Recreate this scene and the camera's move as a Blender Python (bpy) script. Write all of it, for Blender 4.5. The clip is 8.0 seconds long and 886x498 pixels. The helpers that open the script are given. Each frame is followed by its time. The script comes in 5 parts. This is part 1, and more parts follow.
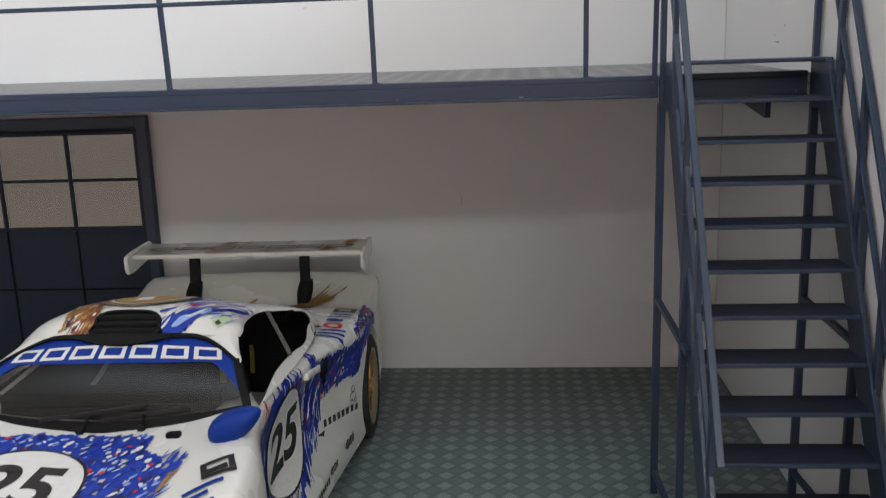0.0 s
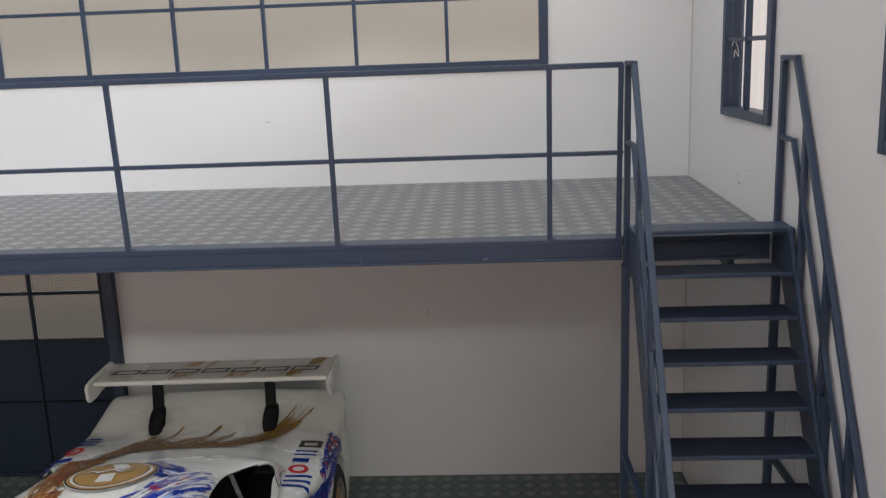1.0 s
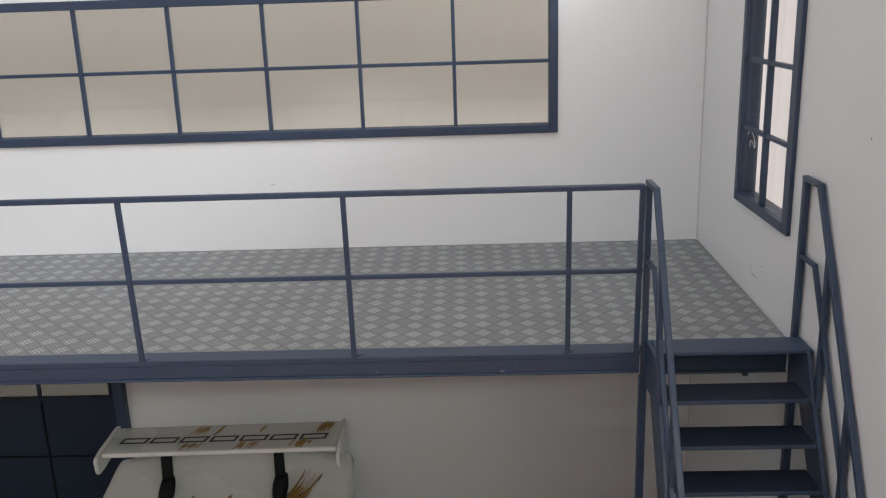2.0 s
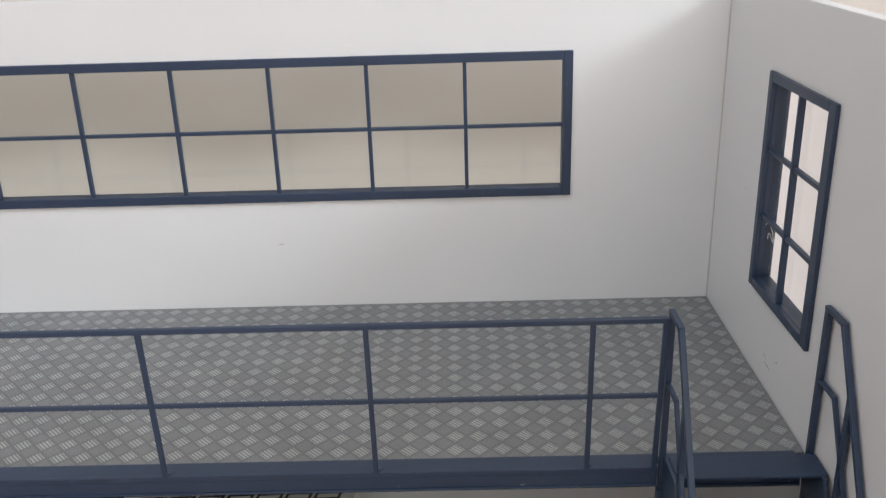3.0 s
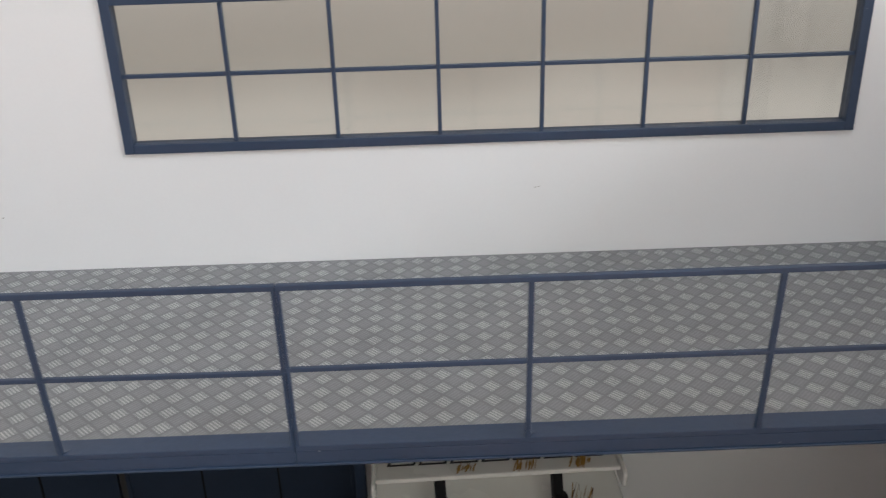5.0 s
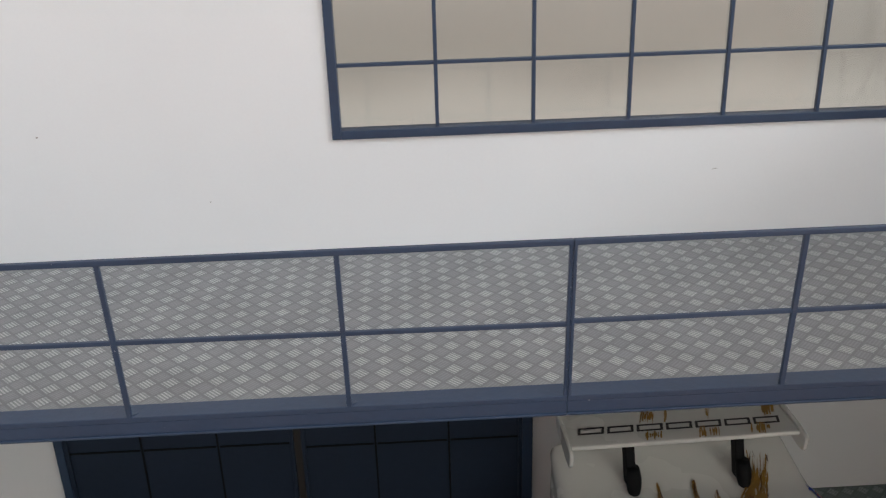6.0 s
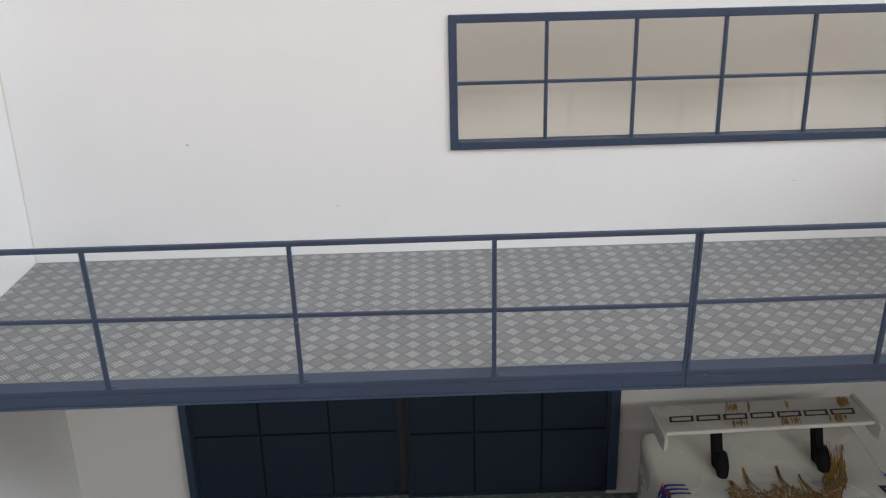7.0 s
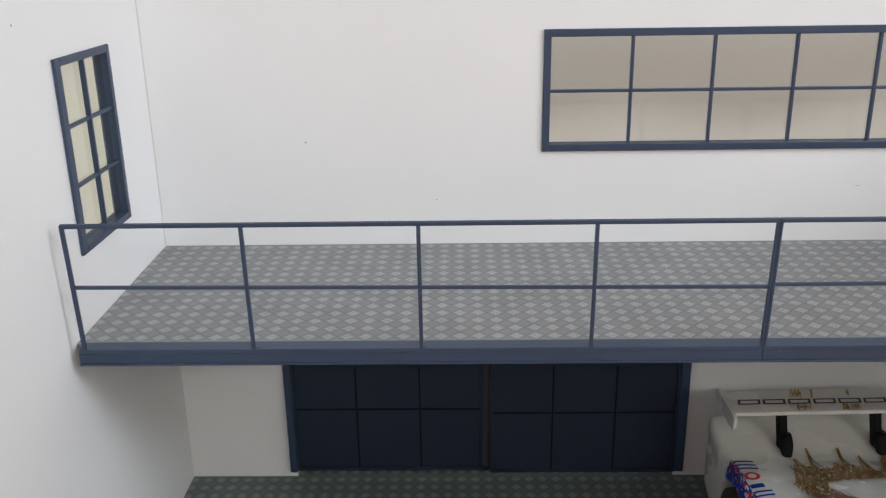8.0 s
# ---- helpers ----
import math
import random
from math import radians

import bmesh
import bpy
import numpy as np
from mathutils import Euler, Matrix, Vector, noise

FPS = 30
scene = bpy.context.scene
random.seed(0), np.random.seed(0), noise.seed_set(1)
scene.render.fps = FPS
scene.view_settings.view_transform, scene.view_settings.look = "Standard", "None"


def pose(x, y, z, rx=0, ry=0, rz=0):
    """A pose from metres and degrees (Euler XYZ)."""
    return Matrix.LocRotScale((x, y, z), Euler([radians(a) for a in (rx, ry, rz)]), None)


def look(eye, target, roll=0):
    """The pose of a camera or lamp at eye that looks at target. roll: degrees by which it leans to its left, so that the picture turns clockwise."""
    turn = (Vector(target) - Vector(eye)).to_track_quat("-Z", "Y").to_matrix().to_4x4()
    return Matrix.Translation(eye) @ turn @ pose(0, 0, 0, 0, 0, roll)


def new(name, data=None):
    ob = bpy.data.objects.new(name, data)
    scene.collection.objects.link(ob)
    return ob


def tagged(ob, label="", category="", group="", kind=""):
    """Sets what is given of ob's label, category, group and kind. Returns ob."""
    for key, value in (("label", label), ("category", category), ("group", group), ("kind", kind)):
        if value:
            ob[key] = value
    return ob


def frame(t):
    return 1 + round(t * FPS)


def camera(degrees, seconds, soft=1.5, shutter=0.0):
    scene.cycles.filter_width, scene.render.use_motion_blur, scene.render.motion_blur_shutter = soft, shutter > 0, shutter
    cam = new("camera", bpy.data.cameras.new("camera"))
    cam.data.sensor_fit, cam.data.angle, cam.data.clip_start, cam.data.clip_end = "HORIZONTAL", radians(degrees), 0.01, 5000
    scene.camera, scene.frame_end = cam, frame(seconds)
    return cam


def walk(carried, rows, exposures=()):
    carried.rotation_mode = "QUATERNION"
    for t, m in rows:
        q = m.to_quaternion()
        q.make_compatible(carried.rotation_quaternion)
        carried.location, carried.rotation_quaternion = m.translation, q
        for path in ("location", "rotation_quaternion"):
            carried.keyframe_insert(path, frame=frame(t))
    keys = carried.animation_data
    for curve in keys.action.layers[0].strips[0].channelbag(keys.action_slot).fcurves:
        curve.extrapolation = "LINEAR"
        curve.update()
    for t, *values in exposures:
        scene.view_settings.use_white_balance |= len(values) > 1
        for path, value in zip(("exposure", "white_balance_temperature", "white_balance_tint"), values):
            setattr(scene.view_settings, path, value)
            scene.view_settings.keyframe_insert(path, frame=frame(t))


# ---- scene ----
cam = camera(53.2, 8.0, soft=1.2, shutter=0.2)
S = 0.01  # the model is drawn in centimetres; the world is in metres


def scaled(p):
    return Vector(p) * S


PATH = [
    (0, (-10.339, -44.796, 16.531), (-11.122, -35.270, 14.406), -1.9),
    (0.2, (-10.461, -44.213, 17.324), (-11.151, -34.672, 15.239), -1.8),
    (0.5, (-10.167, -43.552, 18.837), (-10.730, -34.007, 16.732), -2.1),
    (0.7, (-9.952, -43.312, 20.026), (-10.481, -33.757, 17.960), -2),
    (1, (-10.001, -43.347, 21.788), (-10.471, -33.791, 19.698), -2.1),
    (1.2, (-10.270, -43.396, 23.017), (-10.701, -33.855, 20.863), -2.2),
    (1.5, (-10.608, -42.798, 24.520), (-10.995, -33.277, 22.273), -2),
    (1.7, (-10.716, -42.456, 25.543), (-11.068, -32.954, 23.213), -1.9),
    (2.8, (-11.939, -39.773, 32.347), (-12.150, -30.644, 28.818), -1.9),
    (3, (-12.042, -39.484, 33.782), (-12.213, -30.360, 30.242), -1.8),
    (3.5, (-12.155, -39.235, 35.710), (-12.257, -30.184, 31.975), -1.8),
    (3.8, (-13.148, -38.985, 35.040), (-13.222, -29.983, 31.192), -1.8),
    (4, (-14.485, -38.711, 34.384), (-14.519, -29.733, 30.482), -1.9),
    (4.2, (-16.125, -38.089, 33.963), (-16.120, -29.126, 30.022), -1.8),
    (4.5, (-19.292, -37.164, 33.214), (-19.243, -28.216, 29.244), -2),
    (4.7, (-21.739, -36.758, 32.900), (-21.661, -27.829, 28.886), -1.9),
    (5.8, (-33.380, -38.618, 31.931), (-33.077, -29.621, 28.084), -1.7),
    (6, (-34.824, -39.372, 31.819), (-34.506, -30.340, 28.054), -1.8),
    (6.2, (-35.837, -39.945, 31.819), (-35.578, -30.879, 28.123), -1.9),
    (6.5, (-37.419, -41.061, 31.892), (-37.174, -31.956, 28.299), -1.8),
    (7, (-39.700, -43.743, 31.936), (-39.514, -34.565, 28.534), -1.4),
    (7.5, (-41.423, -46.803, 32.093), (-41.403, -37.580, 28.803), -1.2),
    (8, (-42.842, -48.614, 32.195), (-43.043, -39.367, 28.984), -0.9),
]
EXPOSURES = [(0, 0.27), (1, 0.22), (2.8, 0.1), (5, 0.08), (6, 0.05), (8, 0.1)]
walk(cam, [(t, look(scaled(eye), scaled(target), roll)) for t, eye, target, roll in PATH], EXPOSURES)

# ---- light: daylight from two room windows, one behind the camera and one to the right, and an added overhead fill ----
world = bpy.data.worlds.new("world")
scene.world = world
world.use_nodes = True
sky = world.node_tree.nodes.new("ShaderNodeTexSky")
sky.sky_type, sky.sun_disc = "NISHITA", False
sky.sun_elevation, sky.sun_rotation = radians(35), radians(150)
world.node_tree.links.new(sky.outputs[0], world.node_tree.nodes["Background"].inputs[0])
world.node_tree.nodes["Background"].inputs[1].default_value = 0.1


def opening_lamp(name, eye, target, wide, high, watts, colour):
    lamp = bpy.data.lights.new(name, "AREA")
    lamp.shape, lamp.size, lamp.size_y, lamp.energy, lamp.color = "RECTANGLE", wide, high, watts, colour
    ob = new(name, lamp)
    ob.matrix_world = look(eye, target)
    return ob


opening_lamp("daylight_front", (0.12, -1.33, 0.73), (-0.30, 0, 0.08), 1.28, 0.08, 5.1, (0.925, 1.0, 0.91))
opening_lamp("daylight_side", (1.495, -0.97, 1.20), (-0.4, 0, 0.2), 0.8, 0.46, 20.6, (0.865, 0.932, 1.0))
# added fill lamp in the unseen ceiling, brightens everything from above
opening_lamp("overhead_fill", (-0.35, -0.80, 1.53), (-0.35, -0.80, 0.0), 1.8, 0.75, 7.6, (0.87, 0.962, 1.0))


# ---- materials ----
def material(name, colour, rough=0.5, metal=0.0, grain=0.0, grain_scale=300.0, blotch=0.0, blotch_scale=25.0, bump=0.0, coat=0.0, spec=0.5):
    """A principled material whose colour wavers at two scales and whose surface has a fine relief."""
    m = bpy.data.materials.new(name)
    m.use_nodes = True
    t = m.node_tree
    n, link = t.nodes, t.links
    b = n["Principled BSDF"]
    b.inputs["Roughness"].default_value, b.inputs["Metallic"].default_value = rough, metal
    b.inputs["Coat Weight"].default_value = coat
    b.inputs["Coat Roughness"].default_value = 0.2
    b.inputs["Specular IOR Level"].default_value = spec
    b.inputs["Base Color"].default_value = (*colour, 1)
    place = n.new("ShaderNodeTexCoord")
    out = None
    if grain or blotch:
        fine, broad = n.new("ShaderNodeTexNoise"), n.new("ShaderNodeTexNoise")
        fine.inputs["Scale"].default_value, fine.inputs["Detail"].default_value = grain_scale, 4
        broad.inputs["Scale"].default_value, broad.inputs["Detail"].default_value = blotch_scale, 3
        link.new(place.outputs["Object"], fine.inputs["Vector"])
        link.new(place.outputs["Object"], broad.inputs["Vector"])
        a, c, d = n.new("ShaderNodeMath"), n.new("ShaderNodeMath"), n.new("ShaderNodeMath")
        a.operation = c.operation = "MULTIPLY_ADD"
        a.inputs[1].default_value, a.inputs[2].default_value = grain, 1 - grain / 2 - blotch / 2
        link.new(fine.outputs["Fac"], a.inputs[0])
        c.inputs[1].default_value = blotch
        link.new(broad.outputs["Fac"], c.inputs[0])
        link.new(a.outputs[0], c.inputs[2])
        mix = n.new("ShaderNodeVectorMath")
        mix.operation = "SCALE"
        mix.inputs[0].default_value = colour
        link.new(c.outputs[0], mix.inputs["Scale"])
        link.new(mix.outputs[0], b.inputs["Base Color"])
        r = n.new("ShaderNodeMath")
        r.operation = "MULTIPLY_ADD"
        r.inputs[1].default_value, r.inputs[2].default_value = 0.25, rough - 0.12
        link.new(broad.outputs["Fac"], r.inputs[0])
        link.new(r.outputs[0], b.inputs["Roughness"])
        if bump:
            k = n.new("ShaderNodeBump")
            k.inputs["Strength"].default_value, k.inputs["Distance"].default_value = bump, 0.0004
            link.new(fine.outputs["Fac"], k.inputs["Height"])
            link.new(k.outputs[0], b.inputs["Normal"])
    return m


def chipped(m, colour, scale=900.0, keep=0.72):
    """Small pale chips where the paint has come off."""
    n, link = m.node_tree.nodes, m.node_tree.links
    b = n["Principled BSDF"]
    old = b.inputs["Base Color"].links[0].from_socket
    place, noise, ramp, mix = n.new("ShaderNodeTexCoord"), n.new("ShaderNodeTexNoise"), n.new("ShaderNodeValToRGB"), n.new("ShaderNodeMix")
    noise.inputs["Scale"].default_value, noise.inputs["Detail"].default_value = scale, 2
    link.new(place.outputs["Object"], noise.inputs["Vector"])
    ramp.color_ramp.elements[0].position, ramp.color_ramp.elements[1].position = keep, keep + 0.03
    link.new(noise.outputs["Fac"], ramp.inputs[0])
    mix.data_type = "RGBA"
    link.new(ramp.outputs[0], mix.inputs[0])
    link.new(old, mix.inputs[6])
    mix.inputs[7].default_value = (*colour, 1)
    link.new(mix.outputs[2], b.inputs["Base Color"])
    return m


def plate_material(name, dark, mid, bright, pitch):
    """Printed five-bar tread plate: diamonds of parallel bars whose direction alternates."""
    m = bpy.data.materials.new(name)
    m.use_nodes = True
    t = m.node_tree
    n, link = t.nodes, t.links
    b = n["Principled BSDF"]

    def op(kind, a, c=None, e=None):
        k = n.new("ShaderNodeMath")
        k.operation = kind
        for slot, v in enumerate((a, c, e)):
            if v is None:
                continue
            if isinstance(v, (int, float)):
                k.inputs[slot].default_value = v
            else:
                link.new(v, k.inputs[slot])
        return k.outputs[0]

    place, split = n.new("ShaderNodeTexCoord"), n.new("ShaderNodeSeparateXYZ")
    link.new(place.outputs["Object"], split.inputs[0])
    u, v = op("MULTIPLY", split.outputs[0], 1 / pitch), op("MULTIPLY", split.outputs[1], 1 / pitch)

    def group(off, sign):
        fu = op("SUBTRACT", op("FRACT", op("ADD", u, off)), 0.5)
        fv = op("SUBTRACT", op("FRACT", op("ADD", v, off)), 0.5)
        inside = op("ADD", op("ABSOLUTE", fu), op("ABSOLUTE", fv))
        q = op("ADD", fu, op("MULTIPLY", fv, sign))
        within = op("SMOOTH_MIN", 1.0, op("MAXIMUM", op("MULTIPLY", op("SUBTRACT", 0.43, inside), 18.0), 0.0), 0.05)
        bars = op("MULTIPLY_ADD", op("COSINE", op("MULTIPLY", q, 2 * math.pi * 5.0)), 0.5, 0.5)
        return within, op("MULTIPLY", op("POWER", bars, 2.2), within)

    in_a, bars_a = group(0.0, 1.0)
    in_b, bars_b = group(0.5, -1.0)
    grime = n.new("ShaderNodeTexNoise")
    grime.inputs["Scale"].default_value, grime.inputs["Detail"].default_value = 45, 5
    link.new(place.outputs["Object"], grime.inputs["Vector"])
    fine = n.new("ShaderNodeTexNoise")
    fine.inputs["Scale"].default_value = 900
    link.new(place.outputs["Object"], fine.inputs["Vector"])

    def blend(fac, a, c):
        k = n.new("ShaderNodeMix")
        k.data_type = "RGBA"
        for slot, val in ((0, fac), (6, a), (7, c)):
            if isinstance(val, tuple):
                k.inputs[slot].default_value = (*val, 1)
            else:
                link.new(val, k.inputs[slot])
        return k.outputs[2]

    rim = op("SUBTRACT", 1.0, op("MAXIMUM", in_a, in_b))
    body = blend(op("MULTIPLY", bars_b, 0.7), dark, mid)
    body = blend(op("MULTIPLY", in_a, 0.05), body, bright)
    body = blend(op("MULTIPLY", bars_a, 0.9), body, bright)
    body = blend(op("MULTIPLY", rim, 0.45), body, tuple(c * 0.78 for c in dark))
    shade = op("MULTIPLY_ADD", grime.outputs["Fac"], 0.45, op("MULTIPLY_ADD", fine.outputs["Fac"], 0.25, 0.65))
    mul = n.new("ShaderNodeVectorMath")
    mul.operation = "SCALE"
    link.new(body, mul.inputs[0])
    link.new(shade, mul.inputs["Scale"])
    link.new(mul.outputs[0], b.inputs["Base Color"])
    b.inputs["Roughness"].default_value = 0.55
    k = n.new("ShaderNodeBump")
    k.inputs["Strength"].default_value, k.inputs["Distance"].default_value = 0.35, 0.0003
    link.new(op("ADD", bars_a, bars_b), k.inputs["Height"])
    link.new(k.outputs[0], b.inputs["Normal"])
    return m


def glass_material(name, tint, rough=0.05, clear=0.9):
    """Thin clear plastic: mostly see-through, with a weak gloss."""
    m = bpy.data.materials.new(name)
    m.use_nodes = True
    t = m.node_tree
    n, link = t.nodes, t.links
    n.remove(n["Principled BSDF"])
    see, gloss, mix = n.new("ShaderNodeBsdfTransparent"), n.new("ShaderNodeBsdfGlossy"), n.new("ShaderNodeMixShader")
    see.inputs[0].default_value = (*tint, 1)
    gloss.inputs["Roughness"].default_value = rough
    mix.inputs[0].default_value = 1 - clear
    link.new(see.outputs[0], mix.inputs[1])
    link.new(gloss.outputs[0], mix.inputs[2])
    link.new(mix.outputs[0], n["Material Output"].inputs[0])
    return m


WHITE_BOARD = material("white_board", (0.775, 0.78, 0.79), 0.44, grain=0.03, grain_scale=700, blotch=0.05, blotch_scale=18, bump=0.05)
BLUE_PAINT = material("blue_grey_paint", (0.0235, 0.044, 0.087), 0.48, grain=0.25, grain_scale=420, blotch=0.3, blotch_scale=40, bump=0.25, coat=0.12)
chipped(BLUE_PAINT, (0.2, 0.22, 0.25), 520.0, 0.76)
# the blue-grey paint at half brightness: the door's shade is in the colour
DOOR_SHADED = material("shaded_blue_grey_paint", (0.0135, 0.0228, 0.043), 0.5, spec=0.3, grain=0.2, grain_scale=420, blotch=0.35, blotch_scale=30, bump=0.2)
PLATE = plate_material("printed_tread_plate", (0.196, 0.199, 0.205), (0.26, 0.263, 0.267), (0.515, 0.517, 0.512), 0.0085)
FLOOR_PLATE = plate_material("printed_floor_plate", (0.112, 0.148, 0.148), (0.165, 0.204, 0.203), (0.38, 0.43, 0.415), 0.0085)
PANE = glass_material("clear_acetate", (0.93, 0.92, 0.90), 0.08, 0.93)
DOOR_PANE = glass_material("dim_acetate", (0.46, 0.44, 0.42), 0.1, 0.95)
STEP_DARK = material("dark_step_paint", (0.0165, 0.0205, 0.034), 0.5, grain=0.3, grain_scale=400, blotch=0.4, blotch_scale=60, spec=0.3)
GAP_BROWN = material("dark_brown_strip", (0.04, 0.036, 0.034), 0.7, grain=0.2, grain_scale=300, blotch=0.2, blotch_scale=40)
ROOM_WALL = material("beige_room_paint", (0.68, 0.65, 0.615), 0.8, grain=0.04, grain_scale=200, blotch=0.06, blotch_scale=3)
# rosy so that the unseen south wall throws warm light under the mezzanine
ROOM_BOUNCE = material("rosy_bounce_paint", (0.76, 0.595, 0.53), 0.8, grain=0.04, grain_scale=200, blotch=0.06, blotch_scale=3)
ROOM_CEILING = material("room_ceiling_paint", (0.80, 0.79, 0.78), 0.8, grain=0.03, grain_scale=200, blotch=0.04, blotch_scale=2)
# reddened to bounce warm light up from the unseen table and floor
TABLE = material("pale_table_wood", (0.76, 0.515, 0.425), 0.6, grain=0.15, grain_scale=60, blotch=0.15, blotch_scale=6)
GREY_BOARD = material("raw_board_edge", (0.62, 0.60, 0.57), 0.8, grain=0.08, grain_scale=900, blotch=0.05, blotch_scale=60)
CAR_WHITE = material("white_car_paint", (0.72, 0.72, 0.69), 0.25, grain=0.02, grain_scale=300, blotch=0.05, blotch_scale=30, coat=0.6)
CAR_BLUE = material("blue_car_paint", (0.006, 0.034, 0.25), 0.4, grain=0.2, grain_scale=260, blotch=0.2, blotch_scale=90, spec=0.15)
STROKE_BLUE = material("cobalt_brush_paint", (0.014, 0.045, 0.36), 0.45, grain=0.5, grain_scale=500, blotch=0.7, blotch_scale=120, spec=0.3)
STROKE_DARK = material("navy_brush_paint", (0.012, 0.015, 0.12), 0.4, grain=0.5, grain_scale=500, blotch=0.6, blotch_scale=120)
STROKE_PALE = material("pale_blue_brush_paint", (0.28, 0.42, 0.75), 0.4, grain=0.4, grain_scale=500, blotch=0.4, blotch_scale=120)
STROKE_SMEAR = material("lavender_smeared_paint", (0.16, 0.17, 0.42), 0.45, grain=0.4, grain_scale=500, blotch=0.6, blotch_scale=120)
STROKE_RED = material("red_brush_paint", (0.45, 0.025, 0.03), 0.4, grain=0.4, grain_scale=500, blotch=0.4, blotch_scale=120)
STROKE_GOLD = material("brown_gold_brush_paint", (0.31, 0.17, 0.032), 0.45, grain=0.6, grain_scale=500, blotch=0.7, blotch_scale=150)
STROKE_RUST = material("rust_brush_paint", (0.23, 0.065, 0.02), 0.45, grain=0.5, grain_scale=500, blotch=0.6, blotch_scale=150)
STROKE_BROWN = material("dark_brown_brush_paint", (0.07, 0.03, 0.012), 0.45, grain=0.5, grain_scale=500, blotch=0.5, blotch_scale=150)
STROKE_WHITE = material("white_brush_paint", (0.68, 0.68, 0.67), 0.4, grain=0.1, grain_scale=500, blotch=0.1, blotch_scale=150)
BLACK = material("black_plastic", (0.009, 0.009, 0.010), 0.6, spec=0.12, grain=0.3, grain_scale=400, blotch=0.3, blotch_scale=60, bump=0.1)
DECAL_BLACK = material("black_decal", (0.014, 0.013, 0.015), 0.4, grain=0.2, grain_scale=400, blotch=0.2, blotch_scale=60)
DECAL_RED = material("red_decal", (0.52, 0.02, 0.03), 0.4, grain=0.1, grain_scale=400, blotch=0.1, blotch_scale=60)
DECAL_GREEN = material("pale_green_decal", (0.42, 0.56, 0.32), 0.5, grain=0.1, grain_scale=400, blotch=0.2, blotch_scale=60)
DECAL_GOLD = material("gold_decal", (0.37, 0.22, 0.07), 0.35, grain=0.2, grain_scale=400, blotch=0.2, blotch_scale=60)
RUBBER = material("tyre_rubber", (0.018, 0.018, 0.019), 0.75, grain=0.3, grain_scale=300, blotch=0.2, blotch_scale=60, bump=0.2)
RIM_GOLD = material("gold_rim", (0.50, 0.26, 0.06), 0.3, metal=0.8, grain=0.2, grain_scale=300, blotch=0.3, blotch_scale=80)
RIM_WHITE = material("pale_rim_lip", (0.30, 0.25, 0.18), 0.3, metal=0.4, grain=0.1, grain_scale=300, blotch=0.1, blotch_scale=80)
CHROME_STRAP = chipped(material("woven_grey_strap", (0.035, 0.034, 0.034), 0.5, grain=1.2, grain_scale=1500, blotch=0.4, blotch_scale=200), (0.3, 0.29, 0.26), 2200.0, 0.56)
YELLOW = material("yellow_seat_cloth", (0.55, 0.38, 0.02), 0.6, grain=0.2, grain_scale=500, blotch=0.2, blotch_scale=60)
SIDE_GLASS = glass_material("dark_side_glass", (0.26, 0.26, 0.26), 0.15, 0.98)
CAR_GLASS = glass_material("smoked_windscreen", (0.5, 0.49, 0.48), 0.35, 0.958)
GREY_CABIN = material("grey_cabin_trim", (0.012, 0.012, 0.0125), 0.7, grain=0.2, grain_scale=300, blotch=0.4, blotch_scale=40, spec=0.15)


# ---- mesh helpers ----
def thing(name, base, label, category, group="", kind=""):
    ob = new(name)
    ob.location = scaled(base)
    ob.empty_display_size = 0.01
    tagged(ob, label, category, group, kind)
    return ob


def part(name, bm, mat, parent=None, label="", shift=(0, 0, 0), smooth=False):
    """Links a bmesh (or a ready mesh) drawn in centimetres as one mesh object, under a thing or a part."""
    if isinstance(bm, bpy.types.Mesh):
        me = bm
    else:
        me = bpy.data.meshes.new(name)
        bmesh.ops.scale(bm, vec=(S, S, S), verts=bm.verts)
        bmesh.ops.recalc_face_normals(bm, faces=bm.faces)
        if smooth:
            for f in bm.faces:
                f.smooth = True
        bm.to_mesh(me)
        bm.free()
        me.materials.append(mat)
    ob = new(name, me)
    ob.location = scaled(shift)
    if parent is not None:
        ob.parent = parent
        base = Vector((0, 0, 0))
        up = parent
        while up is not None:
            base += up.location
            up = up.parent
        ob.location = scaled(shift) - base
    if label:
        ob["label"] = label
    return ob


def setting(name, bm, mat, label, category, smooth=False):
    return tagged(part(name, bm, mat, None, "", smooth=smooth), label, category, "", "structure")


def box(x0, x1, y0, y1, z0, z1, bevel=0.03, bm=None):
    own = bmesh.new()
    bmesh.ops.create_cube(own, size=1)
    for v in own.verts:
        v.co = Vector(((x0 + x1) / 2 + v.co.x * (x1 - x0), (y0 + y1) / 2 + v.co.y * (y1 - y0), (z0 + z1) / 2 + v.co.z * (z1 - z0)))
    if bevel:
        bmesh.ops.bevel(own, geom=own.edges[:], offset=bevel, segments=2, profile=0.6, affect="EDGES", clamp_overlap=True)
    return own if bm is None else merge(bm, own)


def merge(bm, other):
    me = bpy.data.meshes.new("scratch")
    other.to_mesh(me)
    other.free()
    bm.from_mesh(me)
    bpy.data.meshes.remove(me)
    return bm


